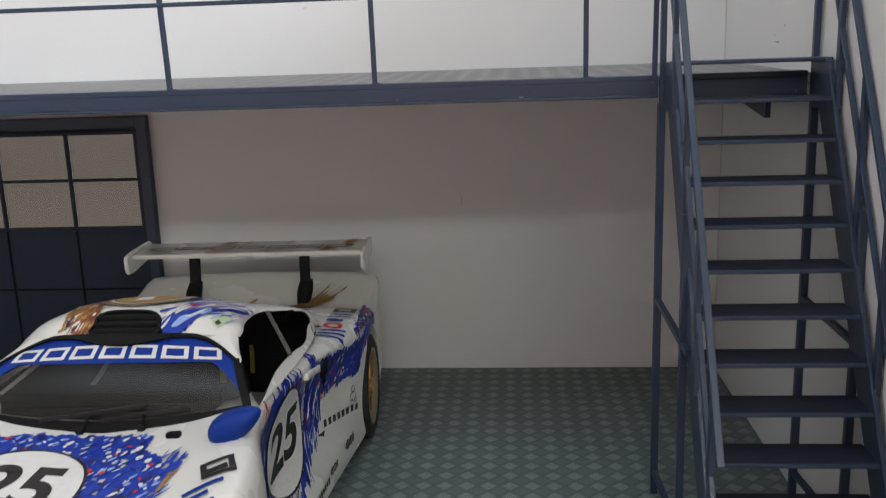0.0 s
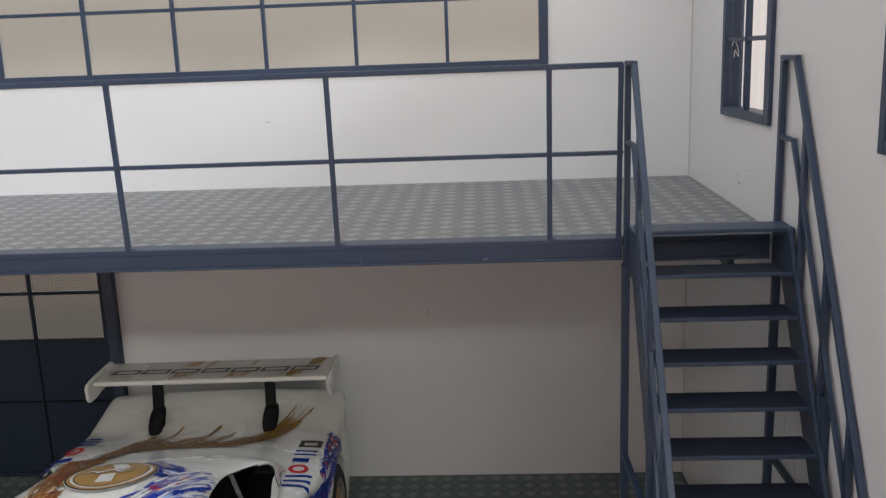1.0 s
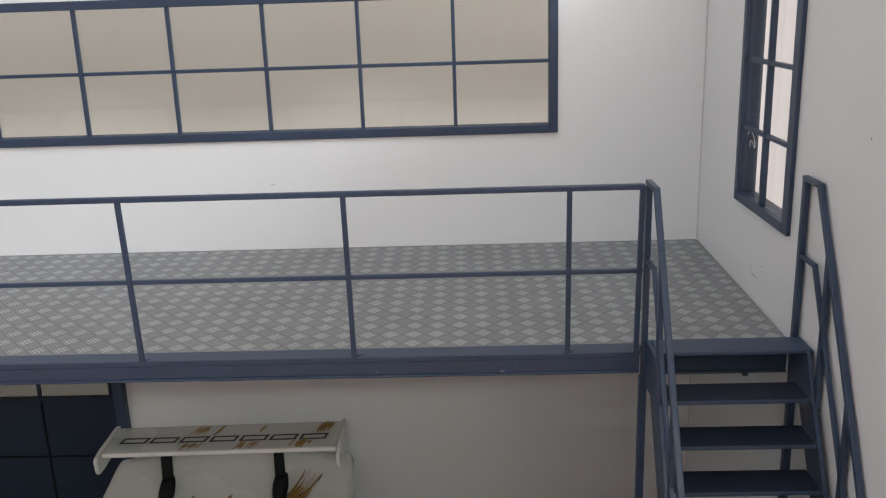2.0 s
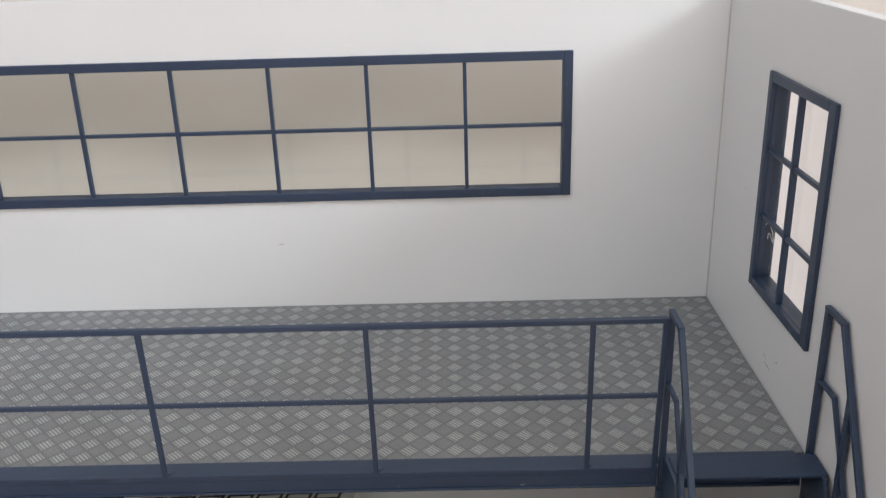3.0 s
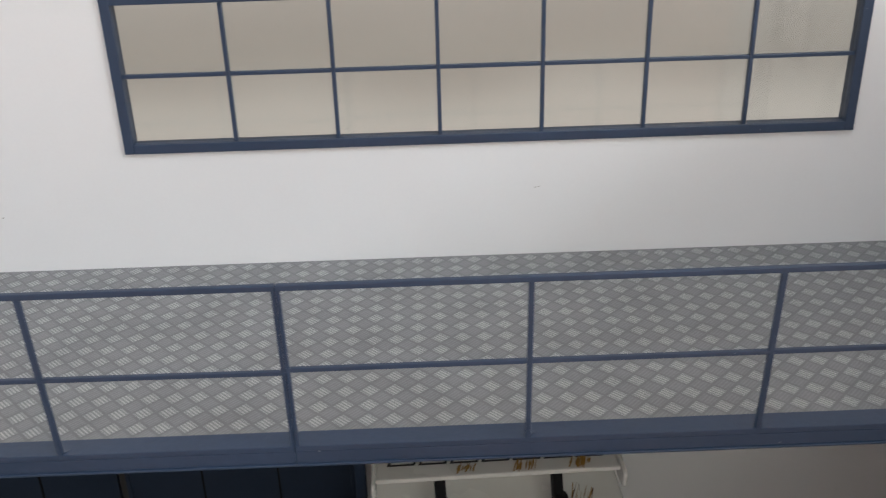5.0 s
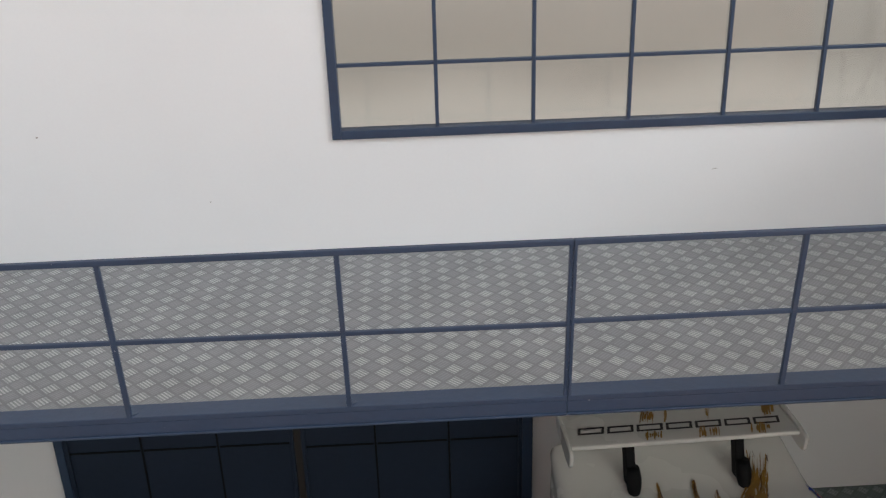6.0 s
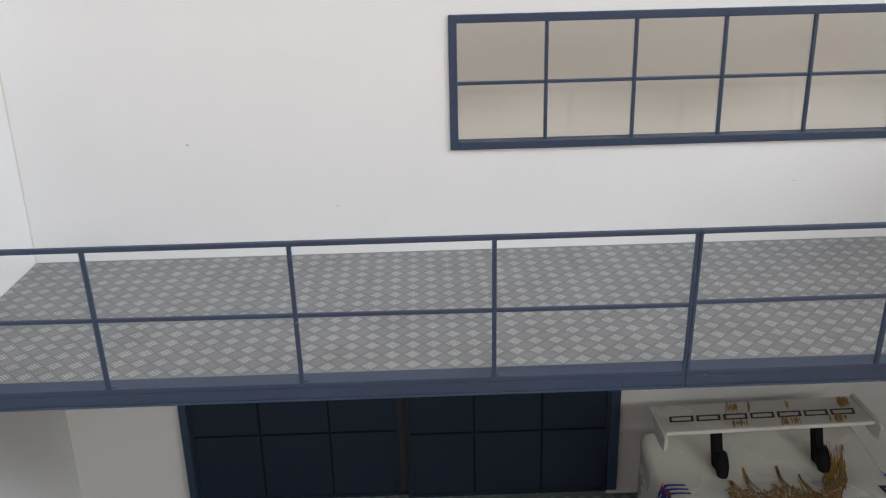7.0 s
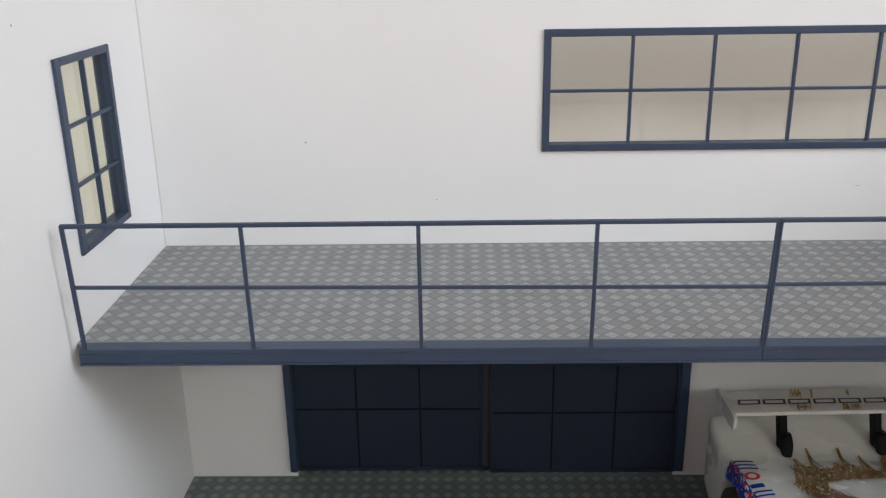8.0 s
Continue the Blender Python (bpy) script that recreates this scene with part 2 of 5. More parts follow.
def bar(a, b, wide, high, bevel=0.03, bm=None):
    """A square-edged bar from a to b; wide goes sideways, high across."""
    a, b = Vector(a), Vector(b)
    way = b - a
    own = box(-wide / 2, wide / 2, -high / 2, high / 2, -way.length / 2, way.length / 2, bevel)
    turn = way.to_track_quat("Z", "Y" if abs(way.normalized().z) > 0.98 else "X").to_matrix().to_4x4()
    if abs(way.normalized().z) <= 0.98:
        flat = way.cross(Vector((0, 0, 1))).normalized()
        over = flat.cross(way).normalized()
        turn = Matrix((flat, over, way.normalized())).transposed().to_4x4()
    bmesh.ops.transform(own, matrix=Matrix.Translation((a + b) / 2) @ turn, verts=own.verts)
    return own if bm is None else merge(bm, own)


def board(axis, at, thick, u0, u1, v0, v1, holes):
    """A wall of real thickness with openings through it. axis: the one that it faces along; u, v: the other two in order."""
    us = sorted({u0, u1, *[h[0] for h in holes], *[h[1] for h in holes]})
    vs = sorted({v0, v1, *[h[2] for h in holes], *[h[3] for h in holes]})

    def solid(i, j):
        if not (0 <= i < len(us) - 1 and 0 <= j < len(vs) - 1):
            return False
        u, v = (us[i] + us[i + 1]) / 2, (vs[j] + vs[j + 1]) / 2
        return not any(a < u < b and c < v < d for a, b, c, d in holes)

    def spot(u, v, w):
        return {"x": (w, u, v), "y": (u, w, v), "z": (u, v, w)}[axis]

    bm = bmesh.new()
    lo, hi = at, at + thick

    def quad(*pts):
        bm.faces.new([bm.verts.new(spot(*p)) for p in pts])

    for i in range(len(us) - 1):
        for j in range(len(vs) - 1):
            if not solid(i, j):
                continue
            a, b, c, d = us[i], us[i + 1], vs[j], vs[j + 1]
            for w in (lo, hi):
                quad((a, c, w), (b, c, w), (b, d, w), (a, d, w))
            for ni, nj, p, q in ((i - 1, j, (a, c), (a, d)), (i + 1, j, (b, c), (b, d)), (i, j - 1, (a, c), (b, c)), (i, j + 1, (a, d), (b, d))):
                if not solid(ni, nj):
                    quad((*p, lo), (*q, lo), (*q, hi), (*p, hi))
    bmesh.ops.remove_doubles(bm, verts=bm.verts, dist=0.001)
    return bm


# ---- the room round the table, mostly unseen ----
setting("table_top", box(-95, 50, -70, 30, -4.5, -0.5, 0.3), TABLE, "unseen pale wooden table top that carries the diorama", "table top")
setting("wall_room_north", board("y", 36, 4, -130, 150, -40, 150, []), ROOM_WALL, "plain beige painted room wall", "wall")
setting("wall_room_south", board("y", -136, 6, -130, 150, -40, 150, [(-53, 77, 68, 78)]), ROOM_BOUNCE, "unseen plain room wall with a window opening", "wall")
setting("wall_room_east", board("x", 150, 6, -130, 36, -40, 150, [(-129, -59, 96, 148)]), ROOM_WALL, "unseen plain room wall with a window opening", "wall")
setting("wall_room_west", board("x", -136, 6, -130, 36, -40, 150, []), ROOM_WALL, "plain beige painted room wall", "wall")
setting("floor_room", board("z", -44, 4, -130, 150, -130, 36, []), TABLE, "unseen pale wooden room floor", "floor")
# unseen ceiling, cut open only for the added fill lamp
setting("ceiling", board("z", 150, 6, -130, 150, -130, 36, [(-126, 56, -119, -41)]), ROOM_CEILING, "unseen pale room ceiling with an opening for the overhead fill lamp", "ceiling")


def glow_backdrop_material(name, low, mid, high, z0, z1, glow):
    """The unfocused room beyond the windows: soft tones that change with height, made bright by emission."""
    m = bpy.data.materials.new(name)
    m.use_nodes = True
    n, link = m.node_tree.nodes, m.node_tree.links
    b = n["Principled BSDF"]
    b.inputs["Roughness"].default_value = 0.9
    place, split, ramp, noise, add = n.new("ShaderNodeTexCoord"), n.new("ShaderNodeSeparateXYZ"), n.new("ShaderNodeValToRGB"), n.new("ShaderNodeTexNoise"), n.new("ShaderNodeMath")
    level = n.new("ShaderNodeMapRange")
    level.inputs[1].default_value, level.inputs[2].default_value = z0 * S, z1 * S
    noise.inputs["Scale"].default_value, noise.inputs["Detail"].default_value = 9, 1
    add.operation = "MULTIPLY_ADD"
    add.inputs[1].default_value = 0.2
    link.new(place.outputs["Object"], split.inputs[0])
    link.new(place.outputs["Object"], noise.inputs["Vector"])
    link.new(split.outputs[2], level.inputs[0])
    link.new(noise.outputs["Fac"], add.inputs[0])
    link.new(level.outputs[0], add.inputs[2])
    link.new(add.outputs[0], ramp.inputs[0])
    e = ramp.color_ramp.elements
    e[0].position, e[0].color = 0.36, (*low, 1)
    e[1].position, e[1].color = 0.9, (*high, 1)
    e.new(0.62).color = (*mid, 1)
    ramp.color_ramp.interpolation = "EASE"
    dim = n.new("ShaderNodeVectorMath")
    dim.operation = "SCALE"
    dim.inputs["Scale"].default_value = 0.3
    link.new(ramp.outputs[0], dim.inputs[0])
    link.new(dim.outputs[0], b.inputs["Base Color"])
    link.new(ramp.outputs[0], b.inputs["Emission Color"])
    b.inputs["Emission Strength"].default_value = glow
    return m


# added boards close behind the panes, glowing in place of the lit room
setting("backdrop_north", board("y", 8, 0.6, -64, 1.0, -0.495, 29.25, []), glow_backdrop_material("glowing_beige_backdrop", (0.515, 0.50, 0.47), (0.355, 0.34, 0.312), (0.40, 0.385, 0.358), 16, 30, 0.82), "glowing beige board added for the unfocused room behind the back window", "backdrop")
setting("backdrop_east", board("x", 1.3, 0.6, -34, 16, 16, 30, []), glow_backdrop_material("glowing_pink_backdrop", (0.86, 0.80, 0.80), (0.80, 0.75, 0.75), (0.86, 0.80, 0.80), 0, 30, 0.78), "glowing pinkish white board added beyond the side windows", "backdrop")
setting("backdrop_west", board("x", -62.0, 0.6, -34, 16, 16, 30, []), glow_backdrop_material("glowing_yellow_backdrop", (0.74, 0.73, 0.62), (0.70, 0.69, 0.60), (0.74, 0.73, 0.62), 0, 30, 0.62), "glowing pale yellow board added beyond the side window", "backdrop")

# ---- the diorama shell ----
DECK = 15.62
FRONT = -36.0
TOP = 30.45
setting("floor", board("z", -0.5, 0.5, -60.6, 0.5, FRONT, 6.0, []), FLOOR_PLATE, "floor sheet printed with grey five-bar tread plate", "floor")
WIN = (-38.06, -7.03, 21.31, 27.46)
DOOR = (-53.4, -29.55, 0.0, 13.6)
setting("wall_north", board("y", 0.0, 0.5, -60.6, 0.5, 0.004, TOP, [WIN, DOOR]), WHITE_BOARD, "white foam-board back wall with window and door openings", "wall")
R1 = (-11.9, -6.12, 19.2, 27.45)
R2 = (-26.80, -20.95, 19.2, 27.45)
L1 = (-10.85, -5.1, 19.15, 27.55)
setting("wall_east", board("x", 0.0, 0.5, FRONT, -0.003, 0.004, TOP, [R1, R2]), WHITE_BOARD, "white foam-board side wall with two window openings", "wall")
setting("wall_west", board("x", -60.6, 0.5, FRONT, -0.003, 0.004, TOP, [L1]), WHITE_BOARD, "white foam-board side wall with one window opening", "wall")

for x0, x1 in ((-60.1, -60.045), (-0.055, 0.0)):
    setting("trim", box(x0 + 0.002, x1 - 0.002, -0.055, -0.005, DECK + 0.1, TOP - 0.01, 0), GREY_BOARD, "thin grey joint line in the wall corner", "trim")

setting("trim", box(-0.045, -0.002, -0.045, -0.005, 0.02, DECK - 0.6, 0), GREY_BOARD, "thin grey joint line in the wall corner", "trim")


def scuff(wall, axis, at, u, v, wide, high, turn, mat):
    """A faint rubbed mark: a thin ragged sliver on the wall's face."""
    rng = random.Random(int(1000 * (abs(u) + abs(v))))
    bm = bmesh.new()
    c, d = math.cos(radians(turn)), math.sin(radians(turn))
    top, low = [], []
    for k in range(9):
        f = k / 8 - 0.5
        h = high / 2 * math.cos(f * math.pi) * rng.uniform(0.4, 1.2) + 0.004
        for sign, row in ((1, top), (-1, low)):
            p, q = u + f * wide * c - sign * h * d, v + f * wide * d + sign * h * c
            row.append(bm.verts.new((at, p, q) if axis == "x" else (p, at, q)))
    for k in range(8):
        bm.faces.new((top[k], top[k + 1], low[k + 1], low[k]))
    part("scuff_mark", bm, mat, wall, "faint rubbed mark")


SCUFF = material("grey_scuff", (0.34, 0.32, 0.30), 0.7, grain=0.5, grain_scale=900, blotch=0.4, blotch_scale=200)
walls = {ob.name: ob for ob in bpy.data.objects if ob.name.startswith("wall_")}
for u, v, wide, high, turn in ((-8.56, 16.5, 0.7, 0.05, 4), (-8.2, 16.75, 0.35, 0.03, 25), (-9.4, 17.1, 0.25, 0.03, -20), (-17.5, 23.2, 0.1, 0.08, 0), (-4.1, 22.4, 0.07, 0.06, 0), (-14.8, 9.2, 0.8, 0.03, 84), (-15.9, 8.1, 1.2, 0.03, 78), (-12.6, 5.5, 0.6, 0.03, 80)):
    scuff(walls["wall_east"], "x", -0.004, u, v, wide, high, turn, SCUFF)
for u, v, wide, high, turn in ((-51.5, 21.7, 0.12, 0.1, 10), (-44.2, 18.3, 0.08, 0.06, 0), (-20.5, 18.9, 0.3, 0.02, 10), (-13.0, 9.0, 0.5, 0.02, 86)):
    scuff(walls["wall_north"], "y", -0.004, u, v, wide, high, turn, SCUFF)
scuff(walls["wall_west"], "x", -60.096, -13.9, 29.4, 0.12, 0.1, 10, SCUFF)

# mezzanine
deck_bm = board("z", DECK - 0.35, 0.35, -60.07, -0.03, -12.9, -0.01, [])
EAVE = DECK - 0.19  # the deck sags a little towards its free edge
for v in deck_bm.verts:
    v.co.z += -0.22 * v.co.y / -12.9 + 0.04
setting("mezzanine_floor", deck_bm, PLATE, "mezzanine floor printed with grey five-bar tread plate", "floor")


def window(name, axis, u0, u1, v0, v1, cols, rows, label, face, frame_w=0.36, depth=0.6, inward=-1, stile=0.0, off=0.0):
    """A steel window: a frame that laps over the wall, glazing bars and panes. face: the wall's inner surface."""
    ob = thing(name, {"y": ((u0 + u1) / 2, face, v0), "x": (face, (u0 + u1) / 2, v0)}[axis], label, "window", "", "structure")
    lip = 0.16

    def piece(part_name, a, b, c, d, w0, w1, mat=BLUE_PAINT, bevel=0.03, lab=""):
        w0, w1 = min(w0, w1), max(w0, w1)
        bm = box(a, b, w0, w1, c, d, bevel) if axis == "y" else box(w0, w1, a, b, c, d, bevel)
        return part(part_name, bm, mat, ob, lab)

    near, far = face + inward * lip, face - inward * depth
    fw = frame_w
    # lining inside the opening, with a flange over the wall's face
    for a, b, c, d in ((u0, u0 + 0.16, v0, v1), (u1 - 0.16, u1, v0, v1), (u0 + 0.16, u1 - 0.16, v0, v0 + 0.16), (u0 + 0.16, u1 - 0.16, v1 - 0.16, v1)):
        piece("lining", a, b, c, d, face + inward * 0.002, far, bevel=0.02)
    out = fw - 0.16
    for a, b, c, d in ((u0 - out, u0 + 0.16 + stile, v0 - out, v1 + out), (u1 - 0.16, u1 + out, v0 - out, v1 + out), (u0 + 0.162 + stile, u1 - 0.162, v0 - out, v0 + 0.16), (u0 + 0.162 + stile, u1 - 0.162, v1 - 0.16, v1 + out)):
        piece("frame", a, b, c, d, near, face + inward * 0.004, bevel=0.04)
    iu0, iu1, iv0, iv1 = u0 + 0.16, u1 - 0.16, v0 + 0.16, v1 - 0.16
    bw = 0.17
    for i in range(1, cols):
        u = iu0 + (iu1 - iu0) * i / cols + off
        piece("mullion", u - bw / 2, u + bw / 2, iv0, iv1, face + inward * 0.08, face - inward * 0.16, bevel=0.03)
    for j in range(1, rows):
        v = iv0 + (iv1 - iv0) * j / rows
        for i in range(cols):
            a = iu0 + (iu1 - iu0) * i / cols + (bw / 2 + off if i else 0)
            b = iu0 + (iu1 - iu0) * (i + 1) / cols - (bw / 2 - off if i < cols - 1 else 0)
            piece("transom", a, b, v - bw / 2, v + bw / 2, face + inward * 0.05, face - inward * 0.14, bevel=0.03)
    for i in range(cols):
        for j in range(rows):
            a, b = iu0 + (iu1 - iu0) * i / cols + (off if i else 0) + 0.002, iu0 + (iu1 - iu0) * (i + 1) / cols + (off if i < cols - 1 else 0) - 0.002
            c, d = iv0 + (iv1 - iv0) * j / rows + 0.002, iv0 + (iv1 - iv0) * (j + 1) / rows - 0.002
            p = piece("pane", a, b, c, d, face - inward * 0.165, face - inward * 0.185, PANE, 0, "clear plastic pane")
            p.visible_shadow = False
    return ob


window("window_1", "y", *WIN, 7, 2, "long blue-grey steel window of fourteen panes in the back wall", 0.0, frame_w=0.41, depth=0.55)
window("window_2", "x", *R1, 2, 3, "tall blue-grey steel window of six panes beside the stair head", 0.0, stile=0.2, off=0.16)
window("window_3", "x", *R2, 2, 3, "tall blue-grey steel window of six panes above the stair foot", 0.0, stile=0.2, off=0.16)
window("window_4", "x", *L1, 2, 3, "tall blue-grey steel window of six panes above the mezzanine end", -60.1, inward=1, stile=0.2, off=0.1)

thread = bmesh.new()
spots = [(0.02, -7.3 + 0.75 * math.cos(k * 0.7) * (0.3 + 0.05 * k), 21.3 + 0.06 * k + 0.2 * math.sin(k * 1.1)) for k in range(10)]
for p, q in zip(spots, spots[1:]):
    bar(p, q, 0.02, 0.02, 0, thread)
part("thread", thread, GREY_BOARD, bpy.data.objects["window_2"], "loose pale thread")

# sliding double door
door = thing("door_1", ((DOOR[0] + DOOR[1]) / 2, 0, 0), "blue-grey double sliding door in shade-darkened colour, glazed above, almost closed", "door", "", "structure")
for a, b, c, d in ((DOOR[0] - 0.35, DOOR[0] + 0.1, 0.57, 13.85), (DOOR[1] - 0.05, DOOR[1] + 0.5, 0.57, 13.85), (DOOR[0] + 0.102, DOOR[1] - 0.052, 13.25, 13.85)):
    part("door_frame", box(a, b, -0.5, -0.004, c, d, 0.05), BLUE_PAINT, door)
for a, b, c, d in ((DOOR[0], DOOR[0] + 0.1, 0.57, 13.25), (DOOR[1] - 0.05, DOOR[1], 0.57, 13.25), (DOOR[0] + 0.1, DOOR[1] - 0.06, 12.95, 13.58)):
    part("door_lining", box(a, b, 0.002, 0.6, c, d, 0.02), BLUE_PAINT, door)
GLASS_SILL = 8.05


def door_leaf(x0, x1, y, z0, z1, row):
    """One leaf: stiles, rails, six glazed lights over six sheet panels."""
    leaf = part("door_leaf", box(x0, x1, y + 0.12, y + 0.2, z0, GLASS_SILL - 0.05, 0.01), DOOR_SHADED, door, "blue-grey sheet-steel leaf in shade-darkened colour, glazed above")
    w, n = 0.2, 3
    step = (x1 - x0) / n
    for a, b, c, d in ((x0, x0 + w, z0, z1), (x1 - w, x1, z0, z1), (x0 + w, x1 - w, z0, z0 + w), (x0 + w, x1 - w, z1 - w, z1), (x0 + w, x1 - w, GLASS_SILL - 0.12, GLASS_SILL + 0.05)):
        part("leaf_frame", box(a, b, y, y + 0.3, c, d, 0.03), DOOR_SHADED, leaf)
    for i in range(1, n):
        u = x0 + step * i
        part("glazing_bar", box(u - 0.09, u + 0.09, y + 0.03, y + 0.22, GLASS_SILL + 0.05, z1 - w, 0.03), DOOR_SHADED, leaf)
        # upright panel seams: black bars stand in for their shadow lines
        part("seam_shadow_bar", box(u - 0.05, u + 0.05, y + 0.06, y + 0.13, z0 + w, GLASS_SILL - 0.12, 0.02), BLACK, leaf)
    for i in range(n):
        a = x0 + step * i + (w if i == 0 else 0.09)
        b = x0 + step * (i + 1) - (w if i == n - 1 else 0.09)
        mid = (GLASS_SILL + z1) / 2
        part("glazing_bar", box(a, b, y + 0.03, y + 0.2, mid - 0.08, mid + 0.08, 0.02), DOOR_SHADED, leaf)
        # level panel seam, its shadow drawn as a black bar
        part("seam_shadow_bar", box(a, b, y + 0.06, y + 0.13, row - 0.05, row + 0.05, 0.02), BLACK, leaf)
        for c, d in ((GLASS_SILL + 0.05, mid - 0.08), (mid + 0.08, z1 - w)):
            pane = part("pane", box(a, b, y + 0.21, y + 0.24, c, d, 0), DOOR_PANE, leaf, "dim plastic pane")
            pane.visible_shadow = False


door_leaf(-53.28, -41.55, -0.45, 0.7, 13.18, 5.0)
door_leaf(-41.15, DOOR[1] - 0.055, -0.45, 0.5, 13.14, 4.7)

part("threshold", box(-53.4, -29.56, 0.62, 0.72, 0.01, 1.5, 0.02), DOOR_SHADED, door, "dark strip behind the foot of the leaves")
part("meeting_strip", box(-41.7, -41.0, -0.12, -0.06, 0.72, 13.1, 0.01), GAP_BROWN, door, "dark brown strip behind the leaf gap")

# edge beams and railings of the mezzanine
BEAM_Y = -13.75
JOINT = -29.85
for x0, x1, lab in ((-59.65, JOINT - 0.006, "blue-grey steel channel along the mezzanine edge"), (JOINT + 0.006, -5.36, "blue-grey steel channel along the mezzanine edge"), (-4.98, -0.42, "blue-grey steel channel under the stair head")):
    beam = thing("edge_beam", ((x0 + x1) / 2, BEAM_Y, EAVE - 0.9), lab, "beam", "edge beams")
    up, down = (0.02, 0.08) if x1 > -1 else (0.0, 0.0)
    part("top_flange", box(x0, x1, BEAM_Y, -12.92, EAVE - 0.1 + up, EAVE + 0.1 + up, 0.03), BLUE_PAINT, beam)
    part("web", box(x0, x1, BEAM_Y + 0.004, BEAM_Y + 0.12, EAVE - 0.55 - down, EAVE - 0.1 + up, 0.02), BLUE_PAINT, beam)
    part("bottom_flange", box(x0, x1, BEAM_Y - 0.06, -13.1, EAVE - 0.65 - down, EAVE - 0.55 - down, 0.03), BLUE_PAINT, beam)
RAIL_Y, RAIL_TOP = -13.66, 21.31


LEAN = -0.36  # the railing leans out over its height


def lean_y(z):
    return RAIL_Y + LEAN * (z - EAVE) / (RAIL_TOP - EAVE)


def railing(label, posts, ends, mid_left, mid_right):
    ob = thing("railing", ((posts[0] + posts[-1]) / 2, RAIL_Y, EAVE), label, "railing", "mezzanine railings")

    def mid_at(x):
        return mid_left + (mid_right - mid_left) * (x - posts[0]) / (posts[-1] - posts[0])

    for k, x in enumerate(posts):
        wide = 0.125 if abs(x - JOINT) < 0.2 else 0.17
        part("post", bar((x, lean_y(EAVE), EAVE + 0.03), (x, lean_y(RAIL_TOP), RAIL_TOP - 0.08), wide, 0.17, 0.03), BLUE_PAINT, ob)
        if 0 < k < len(posts) - 1:
            part("foot_gusset", bar((x + 0.05, RAIL_Y + 0.02, EAVE + 0.12), (x + 0.34, RAIL_Y + 0.34, EAVE + 0.06), 0.1, 0.05, 0.01), BLUE_PAINT, ob)
        for z, r0 in ((mid_at(x), 0.13), (RAIL_TOP - 0.06, 0.12)):
            weld = bmesh.new()
            bmesh.ops.create_icosphere(weld, subdivisions=2, radius=1)
            bmesh.ops.transform(weld, matrix=Matrix.Translation((x, lean_y(z), z)) @ Matrix.Diagonal((r0, r0 * 0.8, r0, 1)), verts=weld.verts)
            part("weld", weld, BLUE_PAINT, ob, smooth=True)
    a, b = posts[0] - ends, posts[-1] + ends
    y = lean_y(RAIL_TOP)
    part("top_rail", box(a, b, y - 0.1, y + 0.1, RAIL_TOP - 0.1, RAIL_TOP + 0.09, 0.04), BLUE_PAINT, ob)
    for p, q in zip(posts, posts[1:]):
        ends_at = [(x, lean_y(mid_at(x)), mid_at(x)) for x in (p + 0.085, q - 0.085)]
        part("mid_rail", bar(*ends_at, 0.15, 0.15, 0.03), BLUE_PAINT, ob)
    return ob


railing("blue-grey steel railing panel along the mezzanine edge", [-59.38, -51.94, -44.6, -37.25, JOINT - 0.068], 0.064, 18.52, 18.33)
railing("blue-grey steel railing panel ending at the stair head", [JOINT + 0.068, -22.45, -15.09, -7.8, -5.48], 0.064, 18.43, 18.45)

# staircase
stair = thing("staircase", (-2.7, -19.5, 0), "steep blue-grey steel staircase with open treads and handrails", "staircase")
XL, XR = -5.1, -0.25
STEP_Y, STEP_Z, N0Y, N0Z = 0.696, 1.206, -16.13, 14.8
part("landing", box(XL + 0.075, XR + 0.2, -15.0, -13.79, DECK + 0.24, DECK + 0.37, 0.04), BLUE_PAINT, stair, "blue-grey landing plate at the stair head")
tread_bm, nose_bm = box(XL + 0.02, XR - 0.2, 0.06, 1.35, -0.1, -0.006, 0.02), box(XL + 0.02, XR - 0.2, 0, 0.075, -0.13, 0, 0.025)
first = part("tread", tread_bm, STEP_DARK, stair, "dark tread with a blue-grey nosing", shift=(0, N0Y, N0Z))
nose = part("nosing", nose_bm, BLUE_PAINT, first, shift=(0, N0Y, N0Z))
for k in range(1, 12):
    at = (0, N0Y - STEP_Y * k, N0Z - STEP_Z * k)
    step = part("tread", first.data, STEP_DARK, stair, shift=at)
    part("nosing", nose.data, BLUE_PAINT, step, shift=at)
SLOPE = STEP_Z / STEP_Y
HEAD = (-15.85, 14.75)  # y and z at which the flight begins


def prism(x0, x1, outline, bevel=0.02):
    bm = bmesh.new()
    a = [bm.verts.new((x0, y, z)) for y, z in outline]
    b = [bm.verts.new((x1, y, z)) for y, z in outline]
    bm.faces.new(a), bm.faces.new(b[::-1])
    for i in range(len(outline)):
        j = (i + 1) % len(outline)
        bm.faces.new((a[i], b[i], b[j], a[j]))
    bmesh.ops.recalc_face_normals(bm, faces=bm.faces)
    if bevel:
        bmesh.ops.bevel(bm, geom=bm.edges[:], offset=bevel, segments=1, affect="EDGES", clamp_overlap=True)
    return bm


